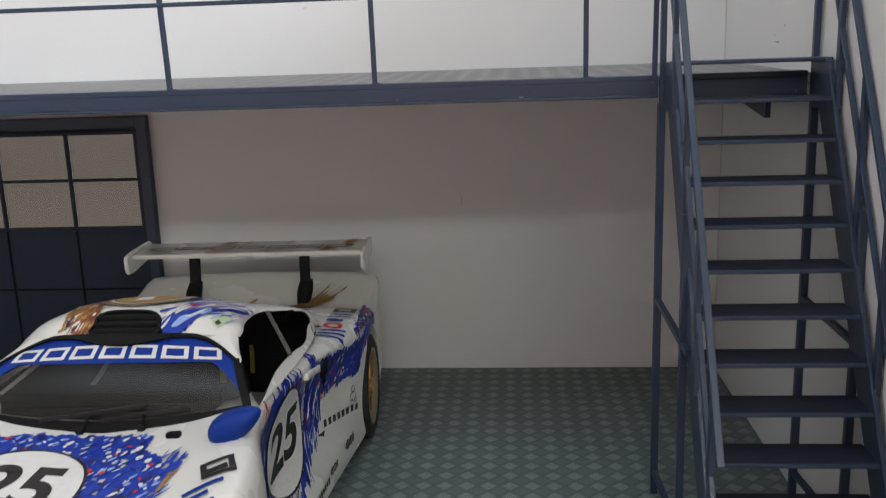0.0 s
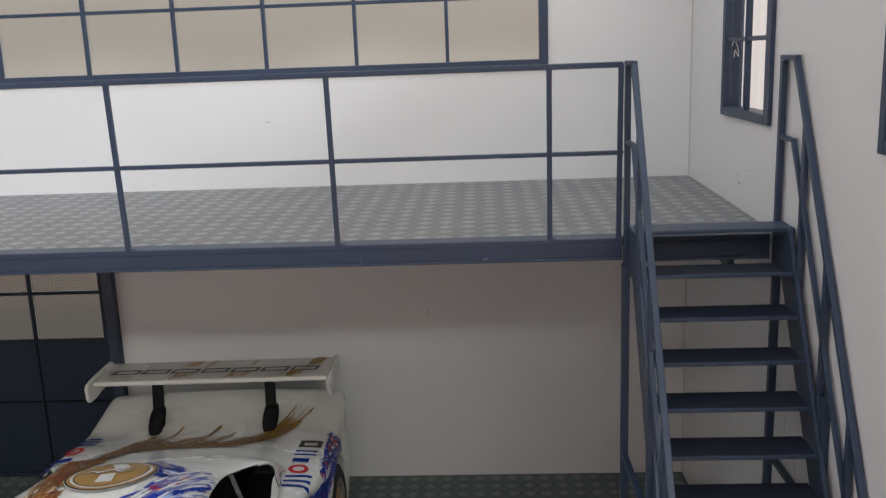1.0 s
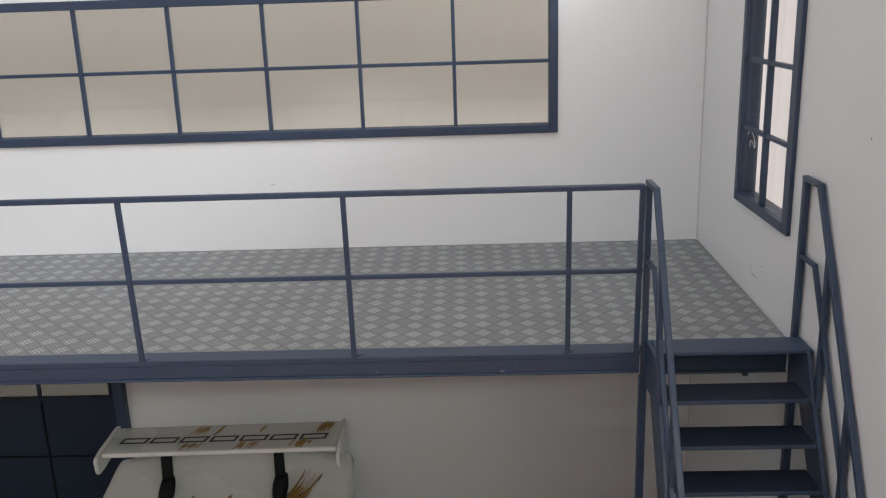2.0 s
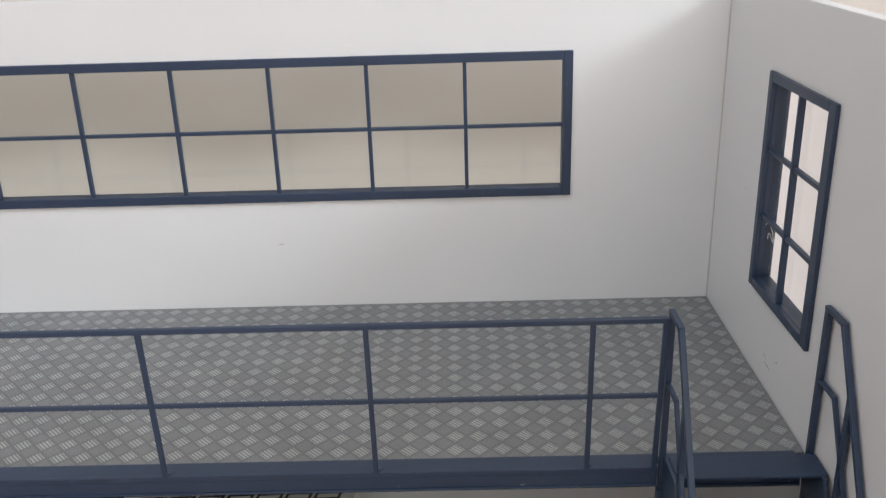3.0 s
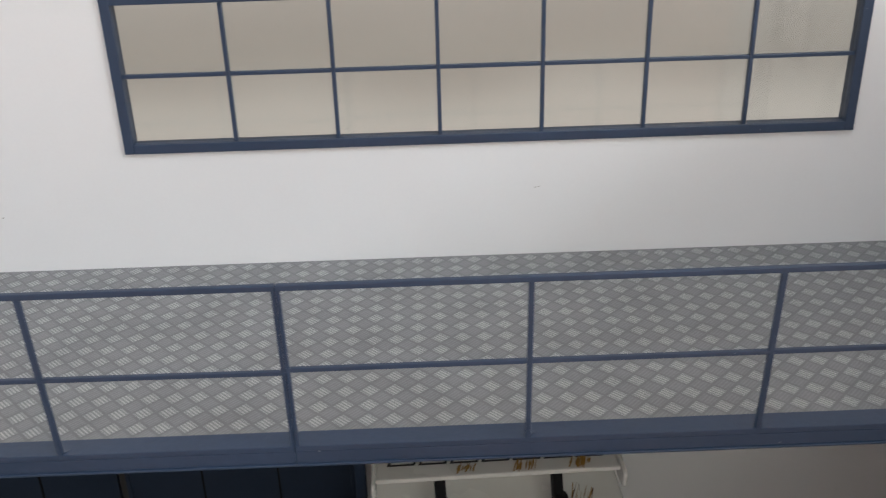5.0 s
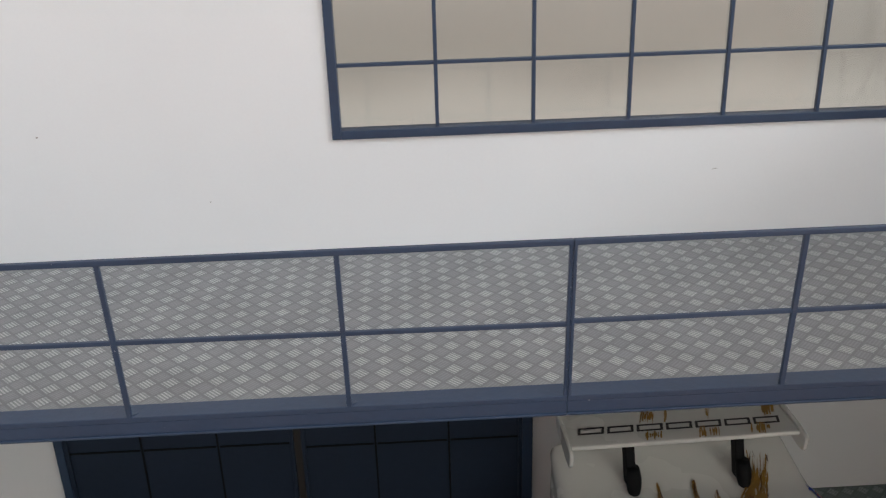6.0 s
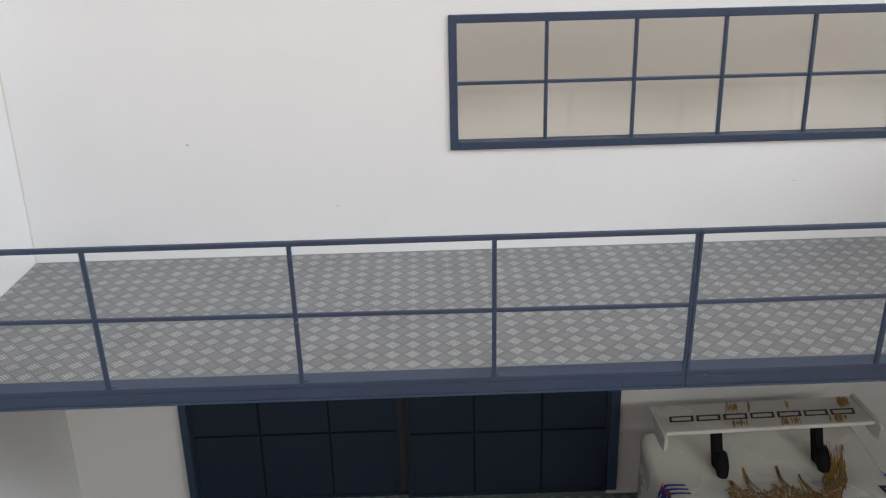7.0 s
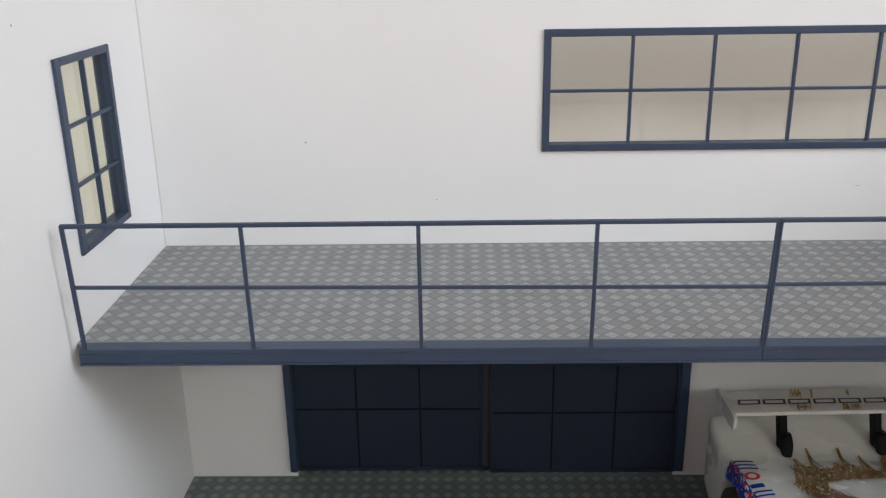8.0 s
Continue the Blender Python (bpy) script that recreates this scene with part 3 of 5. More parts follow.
foot_y = HEAD[0] - HEAD[1] / SLOPE
for x, side in ((XL, -1), (XR, 1)):
    plate = prism(x - 0.07, x + 0.07, [(-13.7, 15.96), (-15.2, 15.96), HEAD, (foot_y, 0.01), (foot_y + 1.25, 0.01), (HEAD[0] + 1.2, 14.35), (-13.7, 14.3)])
    part("stringer", plate, BLUE_PAINT, stair)
    px = x + side * 0.09
    # newel at the head, then the handrail and the middle rail
    part("newel_post", box(px - 0.1, px + 0.1, -13.7, -13.46, 14.5, 21.25, 0.03), BLUE_PAINT, stair)
    hand = bmesh.new()
    bar((px, -13.44, 21.34), (px, -14.84, 21.34), 0.2, 0.16, 0.03, hand)
    hr_end = -23.6
    bar((px, -14.72, 21.37), (px, hr_end, 21.37 - (-14.72 - hr_end) * SLOPE), 0.2, 0.18, 0.03, hand)
    part("handrail", hand, BLUE_PAINT, stair)
    mid = bmesh.new()
    bar((px, -13.6, 18.77), (px, -14.86, 18.77), 0.16, 0.14, 0.03, mid)
    bar((px, -14.78, 18.8), (px, hr_end, 18.8 - (-14.78 - hr_end) * SLOPE), 0.16, 0.14, 0.03, mid)
    part("middle_rail", mid, BLUE_PAINT, stair)
    for y in (-15.85, -18.08, -20.31, -22.54):
        top = 21.3 - (-14.72 - y) * SLOPE
        low = HEAD[1] - (HEAD[0] - y) * SLOPE
        part("baluster", box(px - 0.08, px + 0.08, y - 0.13, y + 0.13, low - 0.4, top, 0.03), BLUE_PAINT, stair)
    # legs and braces below
    lx = x + side * 0.12
    part("leg", box(lx - 0.13, lx + 0.13, -13.75, -13.49, 0.01, 14.6, 0.03), BLUE_PAINT, stair)
    part("leg", box(lx - 0.12, lx + 0.12, -18.6, -18.36, 0.01, 11.6, 0.03), BLUE_PAINT, stair)
    part("brace", bar((lx, -13.6, 7.6), (lx, -19.3, 7.55), 0.2, 0.2, 0.03), BLUE_PAINT, stair)
    part("brace", bar((lx, -13.7, 0.9), (lx, -18.4, 1.3), 0.2, 0.2, 0.03), BLUE_PAINT, stair)

# bracket under the mezzanine beside the stair head
bracket = thing("bracket", (-1.25, -9.5, DECK - 1.6), "small dark steel gusset under the mezzanine floor", "bracket")
part("arm", prism(-1.35, -1.15, [(-12.2, DECK - 0.62), (-2.0, DECK - 0.38), (-2.0, DECK - 0.6), (-12.0, DECK - 1.75), (-12.2, DECK - 1.75)]), BLUE_PAINT, bracket)


# ---- the racing car model ----
from mathutils.bvhtree import BVHTree

CX = -22.35
car = thing("race_car_model", (CX, -17, 0), "white toy racing car with blue and gold brush strokes", "model car")
# y, half width and height of sill, of the widest line, of the shoulder; height on the centre line
STATIONS = [
    (-33.2, 3.4, 1.5, 3.7, 1.9, 3.0, 2.3, 2.3),
    (-32.0, 4.5, 1.0, 4.8, 2.1, 4.2, 3.3, 3.2),
    (-29.5, 5.0, 0.8, 5.3, 3.0, 4.6, 5.2, 4.5),
    (-27.0, 5.2, 0.9, 5.4, 3.6, 4.9, 6.3, 5.4),
    (-24.6, 5.1, 0.9, 5.4, 3.8, 4.92, 6.65, 6.0),
    (-22.4, 4.85, 0.9, 4.85, 4.0, 4.46, 6.75, 6.25),
    (-20.0, 4.95, 0.9, 4.55, 4.1, 4.42, 6.65, 6.45),
    (-16.0, 5.2, 0.95, 4.72, 4.1, 4.72, 6.35, 6.45),
    (-13.0, 5.6, 1.0, 5.25, 3.8, 5.15, 5.95, 6.25),
    (-10.5, 5.9, 1.0, 6.02, 3.6, 5.62, 5.8, 6.0),
    (-8.5, 5.95, 1.0, 6.08, 3.7, 5.66, 5.7, 5.82),
    (-6.4, 5.85, 1.0, 6.02, 3.6, 5.6, 5.46, 5.52),
    (-4.4, 5.75, 1.2, 5.9, 3.4, 5.6, 5.72, 5.84),
    (-2.9, 5.6, 1.4, 5.74, 3.4, 5.52, 6.02, 6.18),
    (-2.5, 5.4, 1.7, 5.5, 3.4, 5.25, 5.75, 5.88),
]


def between(rows, y):
    """Smooth interpolation of a table along its first column."""
    ys = [r[0] for r in rows]
    y = min(max(y, ys[0]), ys[-1])
    i = max(k for k in range(len(ys) - 1) if ys[k] <= y or k == 0)
    f = (y - ys[i]) / (ys[i + 1] - ys[i])
    out = []
    for c in range(1, len(rows[0])):
        p = [rows[min(max(k, 0), len(rows) - 1)][c] for k in (i - 1, i, i + 1, i + 2)]
        out.append(p[1] + 0.5 * f * (p[2] - p[0] + f * (2 * p[0] - 5 * p[1] + 4 * p[2] - p[3] + f * (3 * (p[1] - p[2]) + p[3] - p[0]))))
    return out


def half_ring(y):
    wl, zl, wm, zm, ws, zs, zc = between(STATIONS, y)
    # behind the front wheels the doors tuck in above the sill and run out to the rear haunches
    (d,) = between([(-24.6, 0.0), (-23.7, 0.0), (-22.9, 0.12), (-21.8, 0.36), (-20.0, 0.28), (-18.0, 0.13), (-16.0, 0.04), (-14.0, 0.0), (-13.0, 0.0)], y)
    drop = min(1.0, 3.6 * max(0.0, d))
    ctrl = [(0, wl, zl), (1, max(wl, wm) - 0.02, zl * 0.75 + zm * 0.25 - 0.1 * drop), (2, wm - d, zm - 1.1 * drop), (3, wm * 0.8 + ws * 0.2 - 0.75 * d, zm * 0.5 + zs * 0.5 - 0.3 * drop), (4, ws + 0.22 - 0.2 * d, zs - 0.32), (5, ws - 0.35, zs), (6, ws * 0.55, zs * 0.4 + zc * 0.6), (7, 0, zc)]
    return [between(ctrl, 7 * k / 26) for k in range(27)]


def loft(rings, closed):
    bm = bmesh.new()
    rows = [[bm.verts.new(p) for p in ring] for ring in rings]
    n = len(rings[0])
    for a, b in zip(rows, rows[1:]):
        for k in range(n if closed else n - 1):
            bm.faces.new((a[k], a[(k + 1) % n], b[(k + 1) % n], b[k]))
    if closed:
        bm.faces.new(rows[0]), bm.faces.new(rows[-1][::-1])
    bmesh.ops.remove_doubles(bm, verts=bm.verts, dist=0.0005)
    bmesh.ops.recalc_face_normals(bm, faces=bm.faces)
    return bm


rings = []
for k in range(66):
    y = -33.2 + (33.2 - 2.5) * k / 65
    half = half_ring(y)
    rings.append([(CX + w, y, z) for w, z in half] + [(CX - w, y, z) for w, z in half[-2::-1]])
solid = loft(rings, True)
AXLES = ((-26.6, 2.15, 5.3), (-8.6, 2.3, 6.05))


def drum(x0, x1, y, z, r, n=40):
    bm = bmesh.new()
    bmesh.ops.create_cone(bm, cap_ends=True, segments=n, radius1=r, radius2=r, depth=x1 - x0)
    bmesh.ops.transform(bm, matrix=Matrix.Translation(((x0 + x1) / 2, y, z)) @ Matrix.Rotation(radians(90), 4, "Y"), verts=bm.verts)
    return bm


def carved(bm, cutters):
    """The bmesh with the cutters taken away."""
    me = bpy.data.meshes.new("scratch")
    bm.to_mesh(me)
    bm.free()
    ob = new("scratch", me)
    tools = []
    for c in cutters:
        cm = bpy.data.meshes.new("scratch")
        c.to_mesh(cm)
        c.free()
        tool = new("scratch", cm)
        tools.append(tool)
        mod = ob.modifiers.new("cut", "BOOLEAN")
        mod.operation, mod.object, mod.solver = "DIFFERENCE", tool, "EXACT"
    bpy.context.view_layer.update()
    done = bpy.data.meshes.new_from_object(ob.evaluated_get(bpy.context.evaluated_depsgraph_get()))
    out = bmesh.new()
    out.from_mesh(done)
    for o in (ob, *tools):
        used = o.data
        bpy.data.objects.remove(o)
        bpy.data.meshes.remove(used)
    bpy.data.meshes.remove(done)
    return out


cutters = []
for y, r, hw in AXLES:
    for side in (-1, 1):
        a, b = CX + side * (hw - 2.2), CX + side * 7
        cutters.append(drum(min(a, b), max(a, b), y, r + 0.12, r + 0.25))
solid = carved(solid, cutters)
HULL = []  # triangles on which the decals lie


def remember(bm):
    at = len(HULL)
    verts = [v.co.copy() for v in bm.verts]
    bm.verts.index_update()
    HULL.append((verts, [[v.index for v in f.verts] for f in bm.faces]))
    return at


remember(solid)
body = part("body", solid, CAR_WHITE, car, "glossy white car body", smooth=True)
body.data.set_sharp_from_angle(angle=radians(40))

ROOF_LINE = [(-18.6, 3.28, 8.16), (-17.0, 3.15, 8.05), (-15.5, 3.15, 7.8), (-14.2, 3.5, 7.46), (-13.5, 3.88, 7.28), (-13.0, 4.14, 7.08), (-12.4, 4.28, 6.66), (-11.7, 4.36, 6.1), (-11.0, 4.5, 5.72), (-10.0, 4.8, 5.45), (-8.0, 5.0, 5.25), (-6.3, 4.9, 5.0)]
EDGE = [(-21.6, 4.25, 6.75), (-19.35, 3.42, 8.1)] + ROOF_LINE  # top of the side windows: the screen pillar, then the roof
RIDGE = [(-20.05, 3.42, 8.12), (-19.35, 3.4, 8.12)] + ROOF_LINE  # rim of the roof shell
CREST = [(-20.1, 8.40), (-19.7, 8.62), (-19.3, 8.9), (-18.8, 8.98), (-18.2, 8.95), (-17.4, 8.84), (-16.5, 8.62), (-15.5, 8.3), (-14.2, 7.82), (-12.0, 7.05), (-10.0, 6.4), (-8.0, 5.85), (-6.3, 5.4)]
rings = []
for k in range(44):
    y = -20.05 + 13.7 * k / 43
    w, z = between(RIDGE, y)
    (c,) = between(CREST, y)
    arc = [(w * math.cos(a), z + (c - z) * math.sin(a)) for a in [math.pi / 2 * j / 14 for j in range(15)]]
    wrap = 0.72 * min(1.0, max(0.0, (-17.0 - y) / 3.05))  # the front edge bends back towards the pillars
    half = [(p, y + wrap * (p / 3.42) ** 2, q) for p, q in arc]
    rings.append([(CX + p, v, q) for p, v, q in half] + [(CX - p, v, q) for p, v, q in half[-2::-1]])
roof_bm = loft(rings, False)
remember(roof_bm)
part("roof", roof_bm, CAR_WHITE, car, "white roof sweeping down to the tail", smooth=True)

# windscreen, sun strip, cabin behind it
def brow(u):
    """How far up the screen reaches: its upper corners are well rounded."""
    return 1.0 - 0.4 * max(0.0, (abs(u) - 0.6) / 0.4) ** 2.4


def screen(u, v, out=0.0):
    low = Vector((CX + 4.16 * u, -22.1 + 0.5 * u * u, 6.43 + 0.27 * u * u))
    high = Vector((CX + 3.28 * u, -20.03 + 0.72 * u * u, 8.42 - 0.3 * u * u))
    p = low.lerp(high, v)
    return p + Vector((0, -0.28, 0.2)) * math.sin(math.pi * v) + Vector((0, -0.75, 0.66)) * out


def patch(v0, v1, u0=-1.0, u1=1.0, out=0.0, nu=32, nv=8, fall=0.0):
    """A piece of the screen's surface; v0 and v1 are numbers or functions of u."""
    bm = bmesh.new()
    us = [u0 + (u1 - u0) * i / nu for i in range(nu + 1)]

    def edge(v, u):
        return v(u) if callable(v) else v

    g = [[bm.verts.new(screen(u, edge(v0, u) + (edge(v1, u) - edge(v0, u)) * j / nv - fall * u * u, out)) for u in us] for j in range(nv + 1)]
    for j in range(nv):
        for i in range(nu):
            bm.faces.new((g[j][i], g[j][i + 1], g[j + 1][i + 1], g[j + 1][i]))
    return bm


def strip_foot(u):
    return 0.66 - 0.05 * u * u - 0.46 * max(0.0, (abs(u) - 0.8) / 0.2) ** 1.6


glass_bm = patch(0.04, brow)
remember(glass_bm)
part("windscreen", glass_bm, CAR_GLASS, car, "smoked windscreen", smooth=True)
part("sun_strip", patch(strip_foot, brow, out=0.02), CAR_BLUE, car, "blue sun strip across the windscreen", smooth=True)
seal = bmesh.new()
merge(seal, patch(lambda u: brow(u) - 0.02, lambda u: brow(u) + 0.035, -1.02, 1.02, 0.12, 40, 2))
merge(seal, patch(-0.07, 0.05, -1.0, 1.0, 0.05, 24, 3))
for side in (-1, 1):
    merge(seal, patch(-0.02, lambda u: 0.64, min(side * 0.978, side * 1.025), max(side * 0.978, side * 1.025), 0.06, 3, 10))
bmesh.ops.solidify(seal, geom=seal.faces[:], thickness=0.05)
part("windscreen_seal", seal, BLACK, car)


def rim_of_screen(side, f):
    """The screen's outer edge, from beside the roof's middle down to the foot of the pillar."""
    if f < 0.5:
        u = 0.5 + f
        return screen(side * u, brow(u) + 0.04, 0.03)
    return screen(side * 1.02, 0.64 * (1 - (f - 0.5) * 2), 0.03)


def rim_of_door(side, f):
    """The upper front edge of the side window, from the roof down the pillar."""
    w, z = between(EDGE, -18.4 - 3.1 * f)
    return Vector((CX + side * (w - 0.02), -18.4 - 3.1 * f, z + 0.01))


for side in (-1, 1):
    for a, b, name, mat, lab in ((0.0, 0.56, "pillar_top", CAR_WHITE, "white roof corner beside the windscreen"), (0.56, 1.0, "windscreen_pillar", BLACK, "black windscreen pillar")):
        steps = [a + (b - a) * k / 14 for k in range(15)]
        bm = loft([[tuple(rim_of_screen(side, f).lerp(rim_of_door(side, f), j / 5) + Vector((side * 0.05, -0.04, 0.05)) * math.sin(math.pi * j / 5)) for j in range(6)] for f in steps], False)
        part(name, bm, mat, car, lab, smooth=True)
for k in range(7):
    c = -0.79 + k * 0.262
    block = bmesh.new()
    for u0, u1, v0, v1 in ((c - 0.11, c + 0.11, 0.855, 0.892), (c - 0.11, c + 0.11, 0.72, 0.757), (c - 0.11, c - 0.072, 0.757, 0.855), (c + 0.072, c + 0.11, 0.757, 0.855)):
        merge(block, patch(v0, v1, u0, u1, 0.04, 3, 2, fall=0.1))
    part("lettering_block", block, STROKE_WHITE, car, "white outlined block on the sun strip")
tub = bmesh.new()
box(CX - 3.2, CX + 3.2, -21.5, -20.8, 5.6, 6.76, 0.04, tub)
box(CX - 3.9, CX + 3.9, -20.8, -20.2, 5.6, 6.76, 0.04, tub)
box(CX - 4.28, CX + 4.28, -20.2, -18, 5.6, 6.76, 0.04, tub)
box(CX - 4.4, CX + 4.4, -18, -15, 5.6, 6.6, 0.04, tub)
box(CX - 4.4, CX + 4.4, -15, -12.4, 5.6, 6.34, 0.04, tub)
liner = []
for k in range(16):
    y = -19.1 + 6.9 * k / 15
    w, z = between(RIDGE, y)
    (c,) = between(CREST, y)
    arc = [((w - 0.12) * math.cos(a), z - 0.1 + (c - z) * math.sin(a) ** 0.85) for a in [math.pi / 2 * j / 10 for j in range(11)]]
    liner.append([(CX + p, y, q) for p, q in arc] + [(CX - p, y, q) for p, q in arc[-2::-1]])
part("headliner", loft(liner, False), GREY_CABIN, car, "dark roof lining", smooth=True)
part("rear_bulkhead", box(CX - 3.4, CX + 3.4, -12.6, -12.4, 6.1, 6.85, 0.05), GREY_CABIN, car)
part("cockpit_floor", tub, GREY_CABIN, car, "dark cockpit interior")
part("dashboard", bar((CX - 3.3, -20.9, 6.86), (CX + 3.3, -20.9, 6.86), 0.9, 0.5, 0.15), BLACK, car)
part("seat", box(CX + 0.6, CX + 2.6, -17.2, -16.4, 6.6, 8.0, 0.3), BLACK, car)
part("roll_bar", bar((CX + 3.6, -18.8, 6.5), (CX + 3.4, -18.0, 7.35), 0.14, 0.42, 0.05), YELLOW, car, "yellow padded bar")
part("roll_bar", bar((CX + 2.9, -19.6, 6.6), (CX + 2.7, -18.9, 7.7), 0.2, 0.2, 0.05), YELLOW, car, "yellow padded bar")
for a, b in (((-3.6, -20.7, 6.9), (-2.2, -19.6, 8.0)), ((-1.2, -19.8, 6.75), (-0.7, -19.3, 7.5))):
    part("cage_bar", bar((CX + a[0], a[1], a[2]), (CX + b[0], b[1], b[2]), 0.12, 0.12, 0.04), STROKE_WHITE, car, "pale cage bar behind the windscreen")
for root, tip, pivot in (((-0.42, 0.03), (0.33, 0.17), (-0.12, -0.06)), ((0.02, 0.04), (0.62, 0.11), (0.30, -0.05))):
    blade = part("wiper", bar(screen(*root, 0.12), screen(*tip, 0.12), 0.09, 0.12, 0.03), DECAL_BLACK, car, "black windscreen wiper")
    middle = ((root[0] + tip[0]) / 2, (root[1] + tip[1]) / 2)
    part("wiper_arm", bar(screen(*pivot, 0.14), screen(*middle, 0.2), 0.08, 0.08, 0.02), BLACK, blade)
    part("wiper_pivot", bar(screen(*pivot, 0.02), screen(*pivot, 0.24), 0.2, 0.2, 0.05), BLACK, blade)

# side windows
BELT = [(-22.5, 4.4, 6.72), (-20.0, 4.52, 6.72), (-16.0, 4.56, 6.48), (-13.0, 4.48, 6.25), (-12.0, 4.3, 6.1), (-11.0, 4.15, 5.9)]
REAR = -13.5  # lower rear corner of the side windows; the rear edge leans back above it


def flank(side, y, v, out):
    """A point of the cabin's side, v of the way from the belt to the roof's rim."""
    y += 0.95 * v * min(1.0, max(0.0, (y + 17.0) / 2.6))
    (bw, bz), (ew, ez) = between(BELT, y), between(EDGE, y)
    return CX + side * (bw + (ew - bw) * v + out), y, bz + (ez - bz) * v + out / 2


def window_top(y):
    return 0.45 + 0.49 * min(1.0, max(0.0, (REAR - y) / 0.6)) ** 0.4 if y < REAR else 0.0


def window_foot(y):
    (v,) = between([(-21.5, 0.02), (-20.3, 0.11), (-18.0, 0.13), (-16.5, 0.10), (-15.3, 0.05), (-14.4, 0.12), (REAR, 0.42)], y)
    return v


for side in (-1, 1):
    bm, shell = bmesh.new(), bmesh.new()
    grid = []
    for i in range(45):
        y = -21.5 + (REAR + 21.5) * i / 44
        if i > 38:  # closer rows where the corner rounds off
            y = REAR - (REAR + 21.5) * 6 / 44 * (1 - (i - 38) / 6) ** 2
        front = min(1.0, (y + 21.51) / 0.3)
        grid.append([bm.verts.new(flank(side, y, window_foot(y) + (window_top(min(y, REAR - 0.001)) - window_foot(y)) * front * j / 8, 0.04)) for j in range(9)])
    for a, b in zip(grid, grid[1:]):
        for j in range(8):
            bm.faces.new((a[j], a[j + 1], b[j + 1], b[j]))
    bmesh.ops.remove_doubles(bm, verts=bm.verts, dist=0.0005)
    part("side_window", bm, SIDE_GLASS, car, "dark smoked side window", smooth=True)
    grid = []
    for i in range(29):
        y = REAR - 1.0 + 3.05 * i / 28
        low = max(0.0, window_top(y) - 0.03)
        grid.append([shell.verts.new(flank(side, y, low + (1.0 - low) * j / 6, 0.02)) for j in range(7)])
    for a, b in zip(grid, grid[1:]):
        for j in range(6):
            shell.faces.new((a[j], a[j + 1], b[j + 1], b[j]))
    grid = []
    for i in range(33):
        y = -21.5 + (REAR + 21.5) * i / 32
        grid.append([shell.verts.new(flank(side, y, -0.06 + (window_foot(y) + 0.07) * j / 3, 0.03 - 0.05 * max(0.0, -20.7 - y))) for j in range(4)])
    for a, b in zip(grid, grid[1:]):
        for j in range(3):
            shell.faces.new((a[j], a[j + 1], b[j + 1], b[j]))
    bmesh.ops.remove_doubles(shell, verts=shell.verts, dist=0.0005)
    part("quarter_panel", shell, CAR_WHITE, car, smooth=True)
    strap = bmesh.new()
    bar(flank(side, -17.25, 0.13, 0.1), flank(side, -15.75, 0.97, 0.08), 0.16, 0.07, 0.02, strap)
    part("window_strap", strap, CHROME_STRAP, car, "woven grey strap")

# roof intake: a black rounded panel with louvres, let into the front of the roof
MX = CX + 0.08
INTAKE = ((-20.1, 8.47), (-19.32, 9.05))  # y and z of its lower and upper edge


def intake_point(u, v, out=0.0):
    (y0, z0), (y1, z1) = INTAKE
    return Vector((MX + u, y0 + (y1 - y0) * v - 0.6 * out, z0 + (z1 - z0) * v - 0.06 * u * u + 0.8 * out))


panel = bmesh.new()
edge = []
for k in range(40):
    a = 2 * math.pi * k / 40
    c, d = math.cos(a), math.sin(a)
    edge.append((1.06 * math.copysign(abs(c) ** 0.45, c) * (1.06 if d < 0 else 0.96), 0.5 + 0.5 * math.copysign(abs(d) ** 0.55, d)))
ring_out = [panel.verts.new(intake_point(u * 1.04, 0.5 + (v - 0.5) * 1.06, -0.12)) for u, v in edge]
ring_top = [panel.verts.new(intake_point(u, v, 0.07)) for u, v in edge]
ring_in = [panel.verts.new(intake_point(u * 0.93, 0.5 + (v - 0.5) * 0.86, 0.06)) for u, v in edge]
ring_deep = [panel.verts.new(intake_point(u * 0.92, 0.5 + (v - 0.5) * 0.84, -0.02)) for u, v in edge]
for a, b in ((ring_out, ring_top), (ring_top, ring_in), (ring_in, ring_deep)):
    for k in range(40):
        panel.faces.new((a[k], a[(k + 1) % 40], b[(k + 1) % 40], b[k]))
panel.faces.new(ring_deep)
scoop = part("roof_intake", panel, BLACK, car, "black slatted roof intake")
for k in range(3):
    v = 0.24 + 0.26 * k
    part("slat", bar(intake_point(-0.95, v, 0.05), intake_point(0.95, v, 0.05), 0.1, 0.12, 0.02), GREY_CABIN, scoop)
dip = bmesh.new()
top_edge, low_edge = [], []
for k in range(25):
    u = -1.45 + 2.9 * k / 24
    sag = 0.26 * (0.5 + 0.5 * math.cos(u / 1.45 * math.pi)) ** 0.6
    wrap = 0.06 * u * u
    top_edge.append((MX + u, -20.12 + wrap, 8.56 - 0.025 * u * u))
    low_edge.append((MX + u, -20.3 + wrap - 0.75 * sag, 8.5 - 0.025 * u * u - 0.72 * sag))
merge(dip, loft([top_edge, low_edge], False))
bmesh.ops.solidify(dip, geom=dip.faces[:], thickness=0.05)
part("intake_lip", dip, BLACK, scoop, "black surround dipping over the windscreen")

